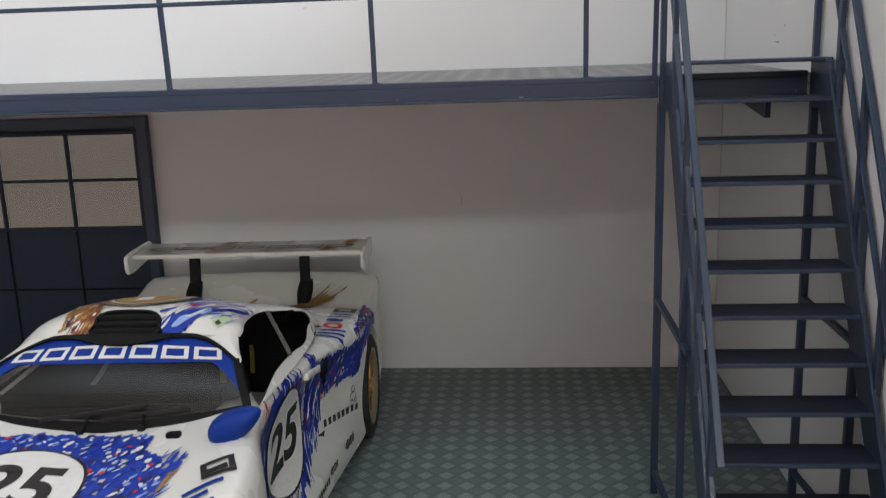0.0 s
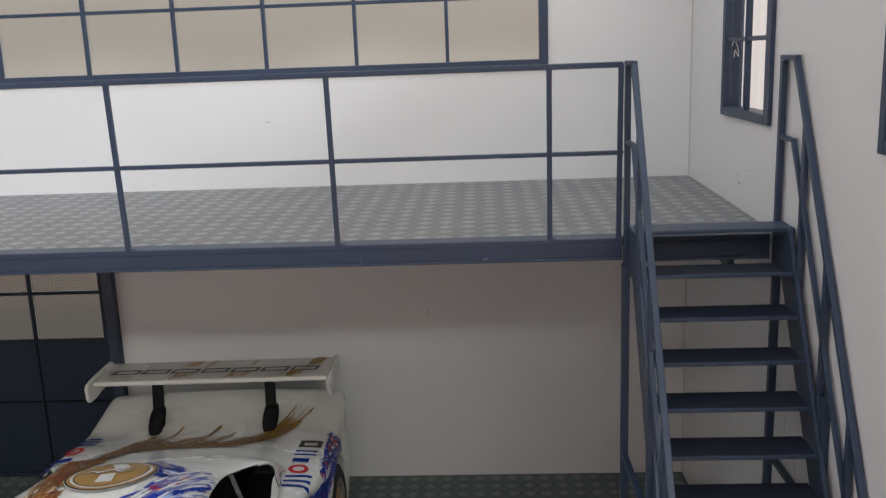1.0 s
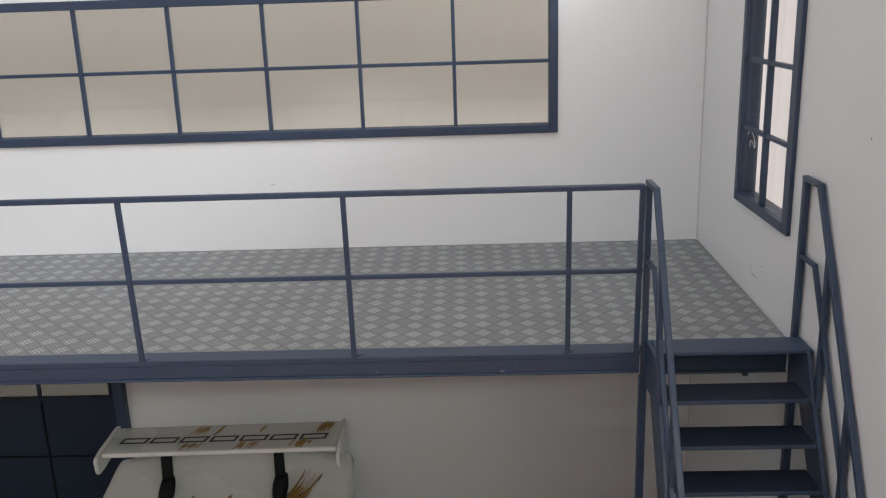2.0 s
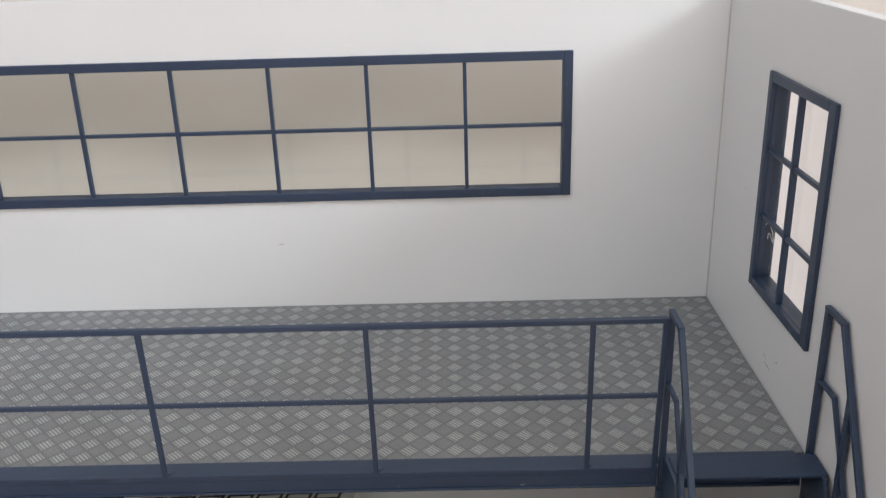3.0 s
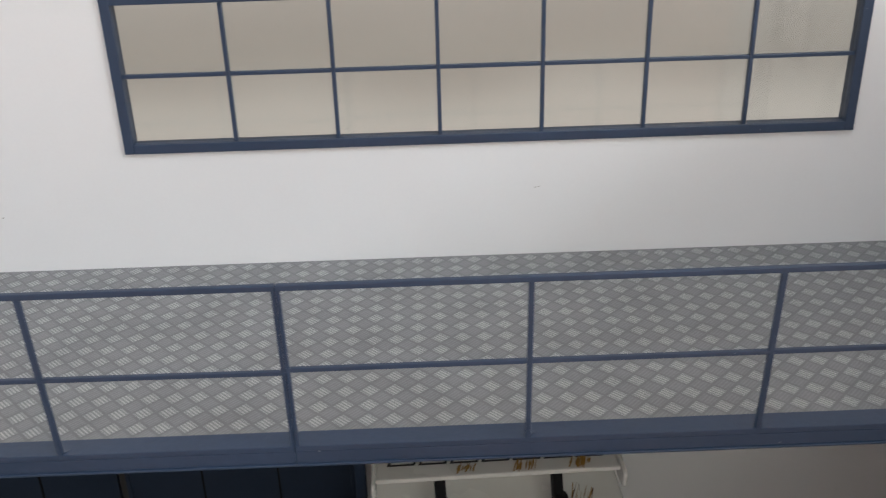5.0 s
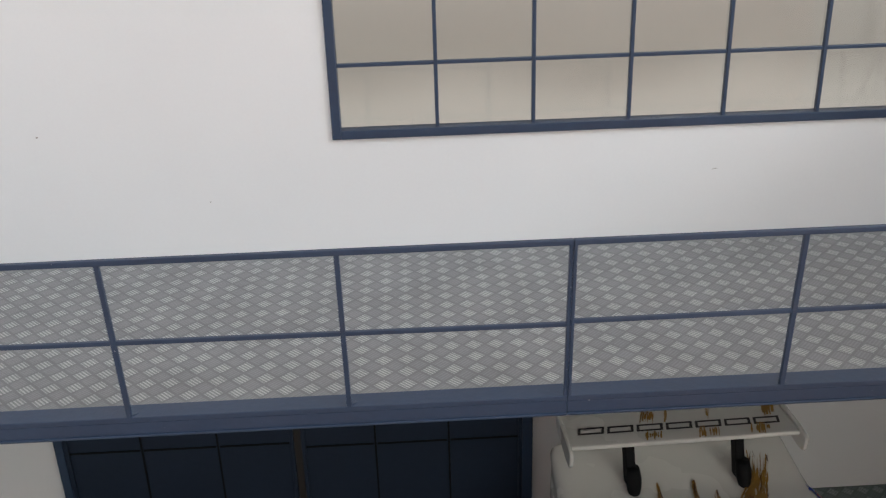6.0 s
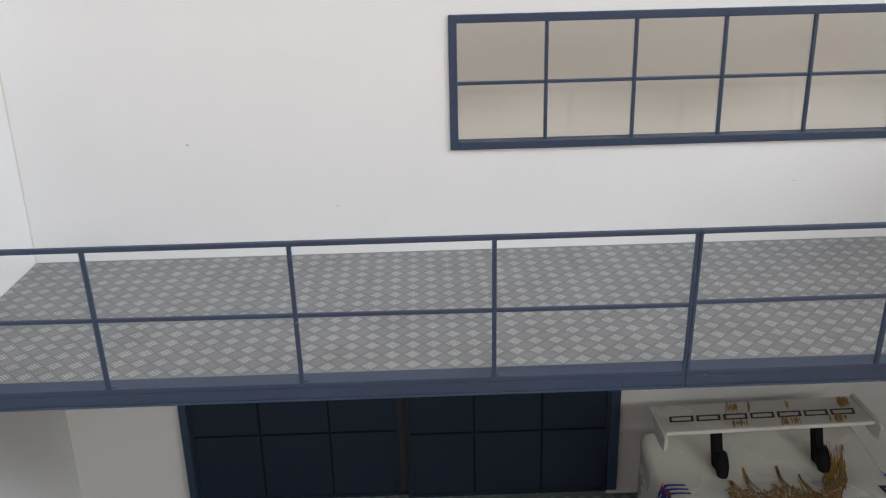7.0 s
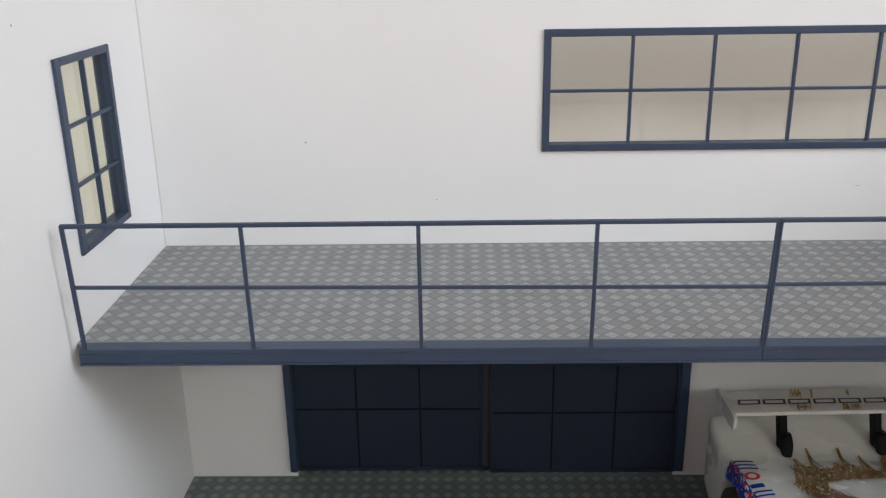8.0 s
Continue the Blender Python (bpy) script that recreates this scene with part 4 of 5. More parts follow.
# mirrors
for side in (-1, 1):
    bm = bmesh.new()
    bmesh.ops.create_uvsphere(bm, u_segments=28, v_segments=16, radius=1)
    for v in bm.verts:
        taper = 1.0 - 0.3 * side * v.co.x
        v.co.y, v.co.z = v.co.y * taper, v.co.z * taper
    bmesh.ops.transform(bm, matrix=Matrix.Translation((CX + side * 4.3, -23.3, 6.98)) @ Matrix.Rotation(radians(side * -30), 4, "Y") @ Matrix.Diagonal((0.82, 0.5, 0.41, 1)), verts=bm.verts)
    mirror = part("wing_mirror", bm, CAR_BLUE, car, "blue egg-shaped wing mirror", smooth=True)
    part("mirror_stalk", bar((CX + side * 4.3, -23.85, 5.9), (CX + side * 4.22, -23.5, 6.8), 0.44, 0.4, 0.1), CAR_BLUE, mirror)
    part("door_handle", bar((CX + side * 4.86, -16.9, 5.85), (CX + side * 5.02, -15.4, 5.66), 0.2, 0.26, 0.09), CAR_WHITE, car)
part("aerial_mount", bar((CX + 2.2, -22.78, 6.42), (CX + 2.6, -22.84, 6.46), 0.22, 0.24, 0.05), BLACK, car)

# rear wing
wing = part("rear_wing", box(CX - 5.4, CX + 5.4, -5.72, -3.1, 7.54, 7.77, 0.1), CAR_WHITE, car, "white rear wing with gold strokes")
for side in (-1, 1):
    outline = [(-6.35, 7.2), (-6.2, 7.02), (-5.6, 6.98), (-3.6, 7.2), (-3.2, 7.45), (-3.15, 7.92), (-3.4, 8.02), (-5.6, 8.0), (-6.25, 7.92), (-6.4, 7.75)]
    x = CX + side * 5.47
    outline = [(p + 0.1, q - 0.08) for p, q in outline]
    part("end_plate", prism(x - 0.09, x + 0.09, outline, 0.05), CAR_WHITE, wing)
    sx = CX + side * 2.6
    strut = bmesh.new()
    bar((sx + 0.08, -5.7, 5.5), (sx, -5.15, 7.66), 0.46, 0.5, 0.08, strut)
    post = part("wing_strut", strut, BLACK, car, "black wing strut")
    shoe = bmesh.new()
    shoe_rings = []
    for k in range(13):
        f = k / 12
        wide, long = 0.36 * math.sin(math.pi * min(0.95, 0.12 + 0.62 * f)) ** 0.7, 0.42 * math.sin(math.pi * min(0.95, 0.1 + 0.66 * f)) ** 0.7
        shoe_rings.append([(sx + 0.06 + 0.1 * f + wide * math.cos(a), -6.5 + 0.75 * f + long * math.sin(a), 5.32 + 1.12 * f) for a in [2 * math.pi * j / 18 for j in range(18)]])
    merge(shoe, loft(shoe_rings, True))
    part("strut_shoe", shoe, BLACK, post, smooth=True)

# wheels
def ring_of(profile, x_sign, n=48):
    bm = bmesh.new()
    rows = []
    for k in range(n):
        a = 2 * math.pi * k / n
        rows.append([bm.verts.new((x_sign * x, r * math.cos(a), r * math.sin(a))) for x, r in profile])
    for k in range(n):
        a, b = rows[k], rows[(k + 1) % n]
        for j in range(len(profile) - 1):
            bm.faces.new((a[j], a[j + 1], b[j + 1], b[j]))
    return bm


for y, r, hw in AXLES:
    for side in (-1, 1):
        ax = (CX + side * (hw - 0.75), y, r + 0.01)
        tyre = ring_of([(-0.7, 0.68 * r), (-0.75, 0.85 * r), (-0.62, 0.98 * r), (-0.3, r), (0.3, r), (0.62, 0.98 * r), (0.75, 0.86 * r), (0.7, 0.70 * r), (-0.7, 0.68 * r)], side)
        bmesh.ops.translate(tyre, vec=ax, verts=tyre.verts)
        wheel = part("wheel", tyre, RUBBER, car, "black racing tyre on a gold rim", smooth=True)
        lip = ring_of([(0.55, 0.72 * r), (0.71, 0.73 * r), (0.71, 0.69 * r), (0.45, 0.66 * r)], side)
        bmesh.ops.translate(lip, vec=ax, verts=lip.verts)
        part("rim_lip", lip, RIM_WHITE, wheel, "pale polished rim lip", smooth=True)
        rim = ring_of([(0.45, 0.67 * r), (-0.2, 0.58 * r), (-0.2, 0.05)], side)
        for k in range(10):
            a = 2 * math.pi * k / 10
            d = Vector((0, math.cos(a), math.sin(a)))
            bar(Vector((side * 0.42, 0, 0)) + d * 0.12 * r, Vector((side * 0.34, 0, 0)) + d * 0.62 * r, 0.16 * r, 0.1, 0.03, rim)
        merge(rim, drum(min(0, side * 0.5), max(0, side * 0.5), 0, 0, 0.17 * r, 20))
        bmesh.ops.translate(rim, vec=ax, verts=rim.verts)
        part("rim", rim, RIM_GOLD, wheel, "gold multi-spoke rim")

# the skin that carries the decals
all_v, all_f = [], []
for verts, faces in HULL:
    off = len(all_v)
    all_v += verts
    all_f += [[i + off for i in f] for f in faces]
off = len(all_v)
all_v += [Vector((CX + x, y, 7.77)) for x, y in ((-5.4, -5.8), (5.4, -5.8), (5.4, -3.1), (-5.4, -3.1))]
all_f.append([off, off + 1, off + 2, off + 3])
TREE = BVHTree.FromPolygons(all_v, all_f)
SKIN = BVHTree.FromPolygons(all_v, all_f[:-1])  # without the wing


def onto(view, u, v, lift):
    """The point of the car's skin below (u, v): u across and v along for 'top', u along and v up for the sides."""
    if view in ("top", "deck"):
        eye, way = Vector((CX + u, v, 30)), Vector((0, 0, -1))
    else:
        side = 1 if view == "right" else -1
        eye, way = Vector((CX + side * 20, u, v)), Vector((-side, 0, 0))
    hit, normal, _, _ = (SKIN if view == "deck" else TREE).ray_cast(eye, way)
    if hit is None or (view == "top" and -20.6 < v < -15.2 and hit.z < 7.6):
        return None
    if normal.dot(way) > 0:
        normal = -normal
    return hit + normal * lift


def lay(view, polys, lift=0.03, bm=None):
    """Flat polygons laid onto the skin."""
    bm = bmesh.new() if bm is None else bm
    for poly in polys:
        pts = [onto(view, u, v, lift) for u, v in poly]
        if any(p is None for p in pts) or max((p - pts[0]).length for p in pts) > 2.5:
            continue
        bm.faces.new([bm.verts.new(p) for p in pts])
    return bm


def disc(cu, cv, ru, rv, inner=0.0, n=36, m=5):
    out = []
    for j in range(m):
        a, b = inner + (1 - inner) * j / m, inner + (1 - inner) * (j + 1) / m
        for k in range(n):
            t0, t1 = 2 * math.pi * k / n, 2 * math.pi * (k + 1) / n
            pts = [(cu + ru * b * math.cos(t0), cv + rv * b * math.sin(t0)), (cu + ru * b * math.cos(t1), cv + rv * b * math.sin(t1))]
            if a > 0:
                pts += [(cu + ru * a * math.cos(t1), cv + rv * a * math.sin(t1)), (cu + ru * a * math.cos(t0), cv + rv * a * math.sin(t0))]
            else:
                pts.append((cu, cv))
            out.append(pts)
    return out


def tile(cu, cv, w, h, turn=0.0, nu=4, nv=3, slant=0.0):
    c, s = math.cos(radians(turn)), math.sin(radians(turn))

    def at(i, j):
        p, q = w * (i / nu - 0.5), h * (j / nv - 0.5)
        p += slant * q
        return cu + p * c - q * s, cv + p * s + q * c

    return [[at(i, j), at(i + 1, j), at(i + 1, j + 1), at(i, j + 1)] for i in range(nu) for j in range(nv)]


def frame_of(cu, cv, w, h, t, turn=0.0, slant=0.0):
    c, s = math.cos(radians(turn)), math.sin(radians(turn))
    out = []
    for p, q, a, b in ((0, h / 2 - t / 2, w, t), (0, -h / 2 + t / 2, w, t), (-w / 2 + t / 2, 0, t, h - 2 * t), (w / 2 - t / 2, 0, t, h - 2 * t)):
        p += slant * q
        out += tile(cu + p * c - q * s, cv + p * s + q * c, a, b, turn, 3, 2, slant)
    return out


def digits(view, text, cu, cv, size, squash=1.0, turn=0.0, slant=0.0, lift=0.06, flip=1):
    """Figures in the built-in font, laid onto the skin."""
    cur = bpy.data.curves.new("scratch", "FONT")
    cur.body, cur.size, cur.align_x, cur.align_y, cur.offset = text, size, "CENTER", "CENTER", 0.03 * size
    ob = new("scratch", cur)
    bpy.context.view_layer.update()
    me = bpy.data.meshes.new_from_object(ob.evaluated_get(bpy.context.evaluated_depsgraph_get()))
    bm = bmesh.new()
    bm.from_mesh(me)
    bmesh.ops.triangulate(bm, faces=bm.faces)
    bmesh.ops.subdivide_edges(bm, edges=[e for e in bm.edges if e.calc_length() > 0.25], cuts=1)
    bmesh.ops.triangulate(bm, faces=bm.faces)
    bpy.data.objects.remove(ob)
    bpy.data.curves.remove(cur)
    c, s = math.cos(radians(turn)), math.sin(radians(turn))
    for v in bm.verts:
        p, q = flip * (v.co.x * squash + slant * v.co.y), v.co.y
        hit = onto(view, cu + p * c - q * s, cv + p * s + q * c, lift)
        v.co = hit if hit is not None else Vector((CX, -17, 3))
    return bm


def strokes(view, mat, name, count, centre, reach, turn, length, width, seed, lean=0.0, lift=0.035, spread=18, label="", curl=0.25):
    """Many ragged brush strokes scattered over an ellipse of the skin."""
    rng = random.Random(seed)
    bm = bmesh.new()
    ct, st = math.cos(radians(lean)), math.sin(radians(lean))
    for _ in range(count):
        r, a = math.sqrt(rng.random()), rng.random() * 2 * math.pi
        p, q = reach[0] * r * math.cos(a), reach[1] * r * math.sin(a)
        u, v = centre[0] + p * ct - q * st, centre[1] + p * st + q * ct
        ang = radians(turn + rng.gauss(0, spread))
        ln, wd = length * rng.uniform(0.4, 1.3), width * rng.uniform(0.4, 1.4)
        d, o = (math.cos(ang), math.sin(ang)), (-math.sin(ang), math.cos(ang))
        bend = rng.uniform(-curl, curl) * ln
        n = 5
        up = lift + rng.uniform(0, 0.02)
        left, right = [], []
        for k in range(n + 1):
            f = k / n
            half = wd / 2 * (math.sin(math.pi * (0.12 + 0.82 * f)) ** 0.6) * rng.uniform(0.65, 1.15)
            su = u + d[0] * ln * (f - 0.5) + o[0] * bend * f * (1 - f) * 4
            sv = v + d[1] * ln * (f - 0.5) + o[1] * bend * f * (1 - f) * 4
            left.append(onto(view, su + o[0] * half, sv + o[1] * half, up))
            right.append(onto(view, su - o[0] * half, sv - o[1] * half, up))
        for k in range(n):
            pts = [left[k], right[k], right[k + 1], left[k + 1]]
            if any(p is None for p in pts) or max((p - pts[0]).length for p in pts) > 1.2:
                continue
            bm.faces.new([bm.verts.new(p) for p in pts])
    return tagged(part(name, bm, mat, car, label), kind="stuff")


def mirrored(side):
    return ("right", 1) if side > 0 else ("left", -1)


def inside(poly, u, v):
    hit = False
    for (a, b), (c, d) in zip(poly, poly[1:] + poly[:1]):
        if (b > v) != (d > v) and u < (c - a) * (v - b) / (d - b) + a:
            hit = not hit
    return hit


def fill(view, poly, cell, lift, ragged, seed):
    """A coat of paint with a ragged edge: small cells over the outline's inside, dropped at random near the edge."""
    rng = random.Random(seed)
    us, vs = [p[0] for p in poly], [p[1] for p in poly]
    nu, nv = int((max(us) - min(us)) / cell) + 2, int((max(vs) - min(vs)) / cell) + 2
    shift = {}

    def at(i, j):
        if (i, j) not in shift:
            shift[i, j] = (min(us) + (i + rng.uniform(-0.3, 0.3)) * cell, min(vs) + (j + rng.uniform(-0.3, 0.3)) * cell)
        return shift[i, j]

    polys = []
    for i in range(-1, nu):
        for j in range(-1, nv):
            u, v = min(us) + (i + 0.5) * cell, min(vs) + (j + 0.5) * cell
            if inside(poly, u, v) and rng.random() > ragged:
                polys.append([at(i, j), at(i + 1, j), at(i + 1, j + 1), at(i, j + 1)])
    return lay(view, polys, lift)


def region(view, mat, name, poly, count, turn, length, width, seed, lift=0.045, spread=12, coat=None, ragged=0.06, grow=0.0, curl=0.08):
    """Brush work inside an outline: a thin coat where one is wanted, and many bristle strokes over it."""
    rng = random.Random(seed)
    bm = fill(view, poly, 0.12, lift - 0.012, ragged, seed) if coat else bmesh.new()
    us, vs = [p[0] for p in poly], [p[1] for p in poly]
    made = tries = 0
    while made < count and tries < count * 30:
        tries += 1
        u, v = rng.uniform(min(us) - grow, max(us) + grow), rng.uniform(min(vs) - grow, max(vs) + grow)
        if not inside(poly, u, v):
            continue
        made += 1
        ang = radians(turn + rng.gauss(0, spread))
        ln, wd = length * rng.uniform(0.35, 1.4), width * rng.uniform(0.35, 1.5)
        d, o = (math.cos(ang), math.sin(ang)), (-math.sin(ang), math.cos(ang))
        bend = rng.uniform(-curl, curl) * ln
        n, up = 5, lift + rng.uniform(0, 0.015)
        left, right = [], []
        for k in range(n + 1):
            f = k / n
            half = wd / 2 * (math.sin(math.pi * (0.15 + 0.8 * f)) ** 0.6) * rng.uniform(0.6, 1.15)
            su = u + d[0] * ln * (f - 0.5) + o[0] * bend * f * (1 - f) * 4
            sv = v + d[1] * ln * (f - 0.5) + o[1] * bend * f * (1 - f) * 4
            left.append(onto(view, su + o[0] * half, sv + o[1] * half, up))
            right.append(onto(view, su - o[0] * half, sv - o[1] * half, up))
        for k in range(n):
            pts = [left[k], right[k], right[k + 1], left[k + 1]]
            if any(p is None for p in pts) or max((p - pts[0]).length for p in pts) > 0.9:
                continue
            bm.faces.new([bm.verts.new(p) for p in pts])
    return tagged(part(name, bm, mat, car), kind="stuff")


def paint(view, poly, turn, seed, blue=120, dark=40, pale=40, red=14, white=30, long=0.6, wide=0.14):
    """Mottled cobalt brush work: coat, then navy, pale, white and red dabs over it."""
    region(view, STROKE_BLUE, "blue_brushwork", poly, blue, turn, long, wide, seed, 0.042, 14, True, 0.04)
    region(view, STROKE_DARK, "navy_brushwork", poly, dark, turn, long * 0.9, wide * 0.8, seed + 1, 0.052)
    region(view, STROKE_PALE, "pale_brushwork", poly, pale, turn, long * 0.6, wide * 0.45, seed + 2, 0.060)
    region(view, STROKE_WHITE, "white_brushwork", poly, white, turn, long * 0.6, wide * 0.6, seed + 3, 0.062)
    region(view, STROKE_RED, "red_brushwork", poly, red, turn, long * 0.5, wide * 0.9, seed + 4, 0.068)


# number roundels
for view, cu, cv, ru, rv, size, squash in (("top", -1.0, -25.05, 1.7, 1.62, 2.15, 1.0), ("right", -18.85, 4.38, 1.85, 1.72, 2.25, 1.3), ("left", -18.85, 4.38, 1.85, 1.72, 2.25, 1.3)):
    spot = part("number_roundel", lay(view, disc(cu, cv, ru, rv), 0.085), STROKE_WHITE, car, "white number roundel")
    part("roundel_outline", lay(view, disc(cu, cv, ru * 1.05, rv * 1.05, 0.955, 40, 1), 0.089), DECAL_BLACK, spot)
    part("race_number", digits(view, "25", cu, cv, size, squash, 0, 0.15 if view != "left" else -0.15, 0.098, -1 if view == "left" else 1), DECAL_BLACK, spot, "black race number 25")

# gold emblem on the roof
EU, EV = -0.06, -17.1
emblem = part("roof_emblem", lay("top", disc(EU, EV, 1.42, 1.68), 0.085), STROKE_WHITE, car, "round gold emblem with a white cross bar")
part("emblem_ring", lay("top", disc(EU, EV, 1.40, 1.65, 0.955, 40, 1), 0.092), DECAL_BLACK, emblem)
part("emblem_ring", lay("top", disc(EU, EV, 1.335, 1.575, 0.93, 40, 1), 0.092), DECAL_GOLD, emblem)
part("emblem_ring", lay("top", disc(EU, EV, 1.14, 1.40, 0.96, 40, 1), 0.093), DECAL_BLACK, emblem)
part("emblem_disc", lay("top", disc(EU, EV, 1.10, 1.35), 0.094), DECAL_GOLD, emblem)


def quad(a, b, c, d, n=4):
    """A four-cornered patch cut into n x n cells."""
    def at(i, j):
        f, g = i / n, j / n
        return tuple((a[k] * (1 - f) + b[k] * f) * (1 - g) + (d[k] * (1 - f) + c[k] * f) * g for k in (0, 1))
    return [[at(i, j), at(i + 1, j), at(i + 1, j + 1), at(i, j + 1)] for i in range(n) for j in range(n)]


SWASH = [(-0.92, -17.35, 0.05), (-0.72, -17.02, 0.07), (-0.42, -17.2, 0.08), (-0.1, -16.85, 0.1), (0.25, -17.1, 0.08), (0.55, -16.75, 0.05)]
line_w, line_b = [], []
for k in range(24):
    t0, t1 = k / 24 * 5, (k + 1) / 24 * 5
    (u0, v0, w0), (u1, v1, w1) = (between([(j, *p) for j, p in enumerate(SWASH)], t) for t in (t0, t1))
    line_w.append([(u0, v0 - w0), (u1, v1 - w1), (u1, v1 + w1), (u0, v0 + w0)])
    line_b.append([(u0, v0 - w0 - 0.07), (u1, v1 - w1 - 0.07), (u1, v1 + w1 + 0.07), (u0, v0 + w0 + 0.07)])
mark = lay("top", quad((-0.5, -15.95), (-0.12, -15.75), (0.34, -16.5), (0.06, -17.0)), 0.105)
lay("top", quad((-0.28, -17.45), (0.16, -17.3), (0.3, -18.1), (-0.2, -18.18)), 0.105, mark)
lay("top", line_w, 0.116, mark)
part("emblem_outline", lay("top", line_b, 0.110), STROKE_BROWN, emblem)
part("emblem_mark", mark, STROKE_WHITE, emblem)

# sponsor marks as plain shapes: fenders, bonnet, sills, wing
for side in (-1, 1):
    word, red, block = bmesh.new(), bmesh.new(), bmesh.new()
    bar_at, ring_at, block_at, thin_at, box_at = (-12.25, -11.2, -10.35, -9.6, -8.6) if side > 0 else (-7.4, -8.66, -9.6, -10.3, -11.4)
    u = 4.95 if side > 0 else -5.12
    for k in (-0.42, 0.0, 0.42):
        lay("top", tile(u, bar_at + k, 1.0, 0.17, side * 14, 5, 1), 0.05, word)
    lay("top", disc(u - 0.1, ring_at, 0.4, 0.4, 0.55, 26, 2), 0.05, red)
    lay("top", tile(u - 0.15, block_at, 0.66, 0.36, 0, 4, 2), 0.05, word)
    for k in (-0.18, 0.18):
        lay("top", tile(u - 0.05, thin_at + k, 0.9, 0.14, 0, 5, 1), 0.05, word)
    lay("top", frame_of(u, box_at, 0.95, 0.8, 0.2), 0.05, block)
    lay("top", tile(u, box_at + 0.24, 0.9, 0.3, 0, 4, 2), 0.054, block)
    part("fender_mark_blue", word, CAR_BLUE, car, "blue slanted sponsor bars")
    part("fender_mark_red", red, DECAL_RED, car, "red sponsor ring")
    part("fender_mark_black", block, DECAL_BLACK, car, "black sponsor box")
    sv = mirrored(side)[0]
    sill = bmesh.new()
    for k in range(8):
        y = -14.9 + k * 0.44
        lay(sv, tile(y, 3.32 - 0.2 * (y + 15.0), 0.27, 0.25, -9, 2, 2, 0.2), 0.05, sill)
    lay(sv, [[(-15.8, 3.2), (-15.1, 3.12), (-15.3, 2.95)]], 0.05, sill)
    for y, z, w, h in ((-13.1, 1.75, 1.15, 0.36), (-15.2, 1.66, 0.95, 0.3), (-16.6, 1.52, 1.6, 0.22)):
        for k in range(6):
            lay(sv, tile(y - w * 0.4 + k * w * 0.16, z, w * 0.11, h * (0.95 if k % 2 else 0.7), 0, 1, 2, 0.2), 0.05, sill)
    part("sill_marks", sill, DECAL_BLACK, car, "black sponsor bars along the sill")
    puff = lay(sv, disc(-12.0, 3.2, 0.24, 0.2, 0.84, 18, 1) + disc(-11.95, 3.47, 0.16, 0.14, 0.8, 14, 1) + disc(-12.15, 3.0, 0.13, 0.11, 0.78, 14, 1) + disc(-11.85, 3.0, 0.11, 0.1, 0.78, 14, 1), 0.05)
    part("sill_emblem", puff, DECAL_BLACK, car)
    # the crease's soft shadow, laid on as a thin grey line
    crease_shade = lay(sv, tile(-13.2, 4.06, 4.4, 0.035, -11, 16, 1), 0.03)
    part("panel_line", lay(sv, tile(-15.75, 4.9, 0.035, 2.2, -12, 1, 8), 0.03), GREY_CABIN, car)
    part("panel_line", lay(sv, tile(-22.0, 4.3, 0.035, 3.4, -6, 1, 10), 0.03), GREY_CABIN, car)
    part("panel_line", crease_shade, GREY_BOARD, car, "thin grey line painted as the soft shadow of a body crease")
    hood_mark = bmesh.new()
    for k, (w, sh) in enumerate(((1.0, 0), (1.0, 0), (0.7, -0.1), (1.0, 0))):
        lay("top", tile(side * 4.15 + sh, -27.0 + k * 0.4, w, 0.17, side * 24, 4, 1), 0.05, hood_mark)
    part("bonnet_mark_blue", hood_mark, CAR_BLUE, car, "blue sponsor bars")
    box_mark = lay("top", frame_of(side * 4.3, -25.0, 0.85, 0.8, 0.16, side * 20), 0.05)
    lay("top", tile(side * 4.27, -25.12, 0.6, 0.26, side * 24, 3, 2), 0.054, box_mark)
    part("bonnet_mark_black", box_mark, DECAL_BLACK, car, "black sponsor box")
for k in range(7):
    part("lettering_block", lay("top", frame_of(-4.2 + k * 1.4, -4.58 - 0.012 * k, 1.25, 0.56, 0.13, 0, 0.25), 0.03), DECAL_BLACK, wing, "black outlined block on the wing")
sticker = part("class_sticker", lay("top", tile(2.8, -18.95, 0.26, 0.6, -32, 6, 8), 0.05), DECAL_GREEN, car, "pale green class sticker")
part("writing_bars", lay("top", tile(2.45, -18.75, 0.05, 0.7, -34, 1, 8) + tile(3.02, -18.85, 0.04, 0.45, -32, 1, 6) + tile(2.58, -18.9, 0.04, 0.4, -34, 1, 6), 0.05), STROKE_PALE, car, "fine pale blue lines of writing")
part("sticker_bars", lay("top", tile(2.72, -19.12, 0.13, 0.16, -32, 2, 2), 0.06), DECAL_BLACK, sticker)

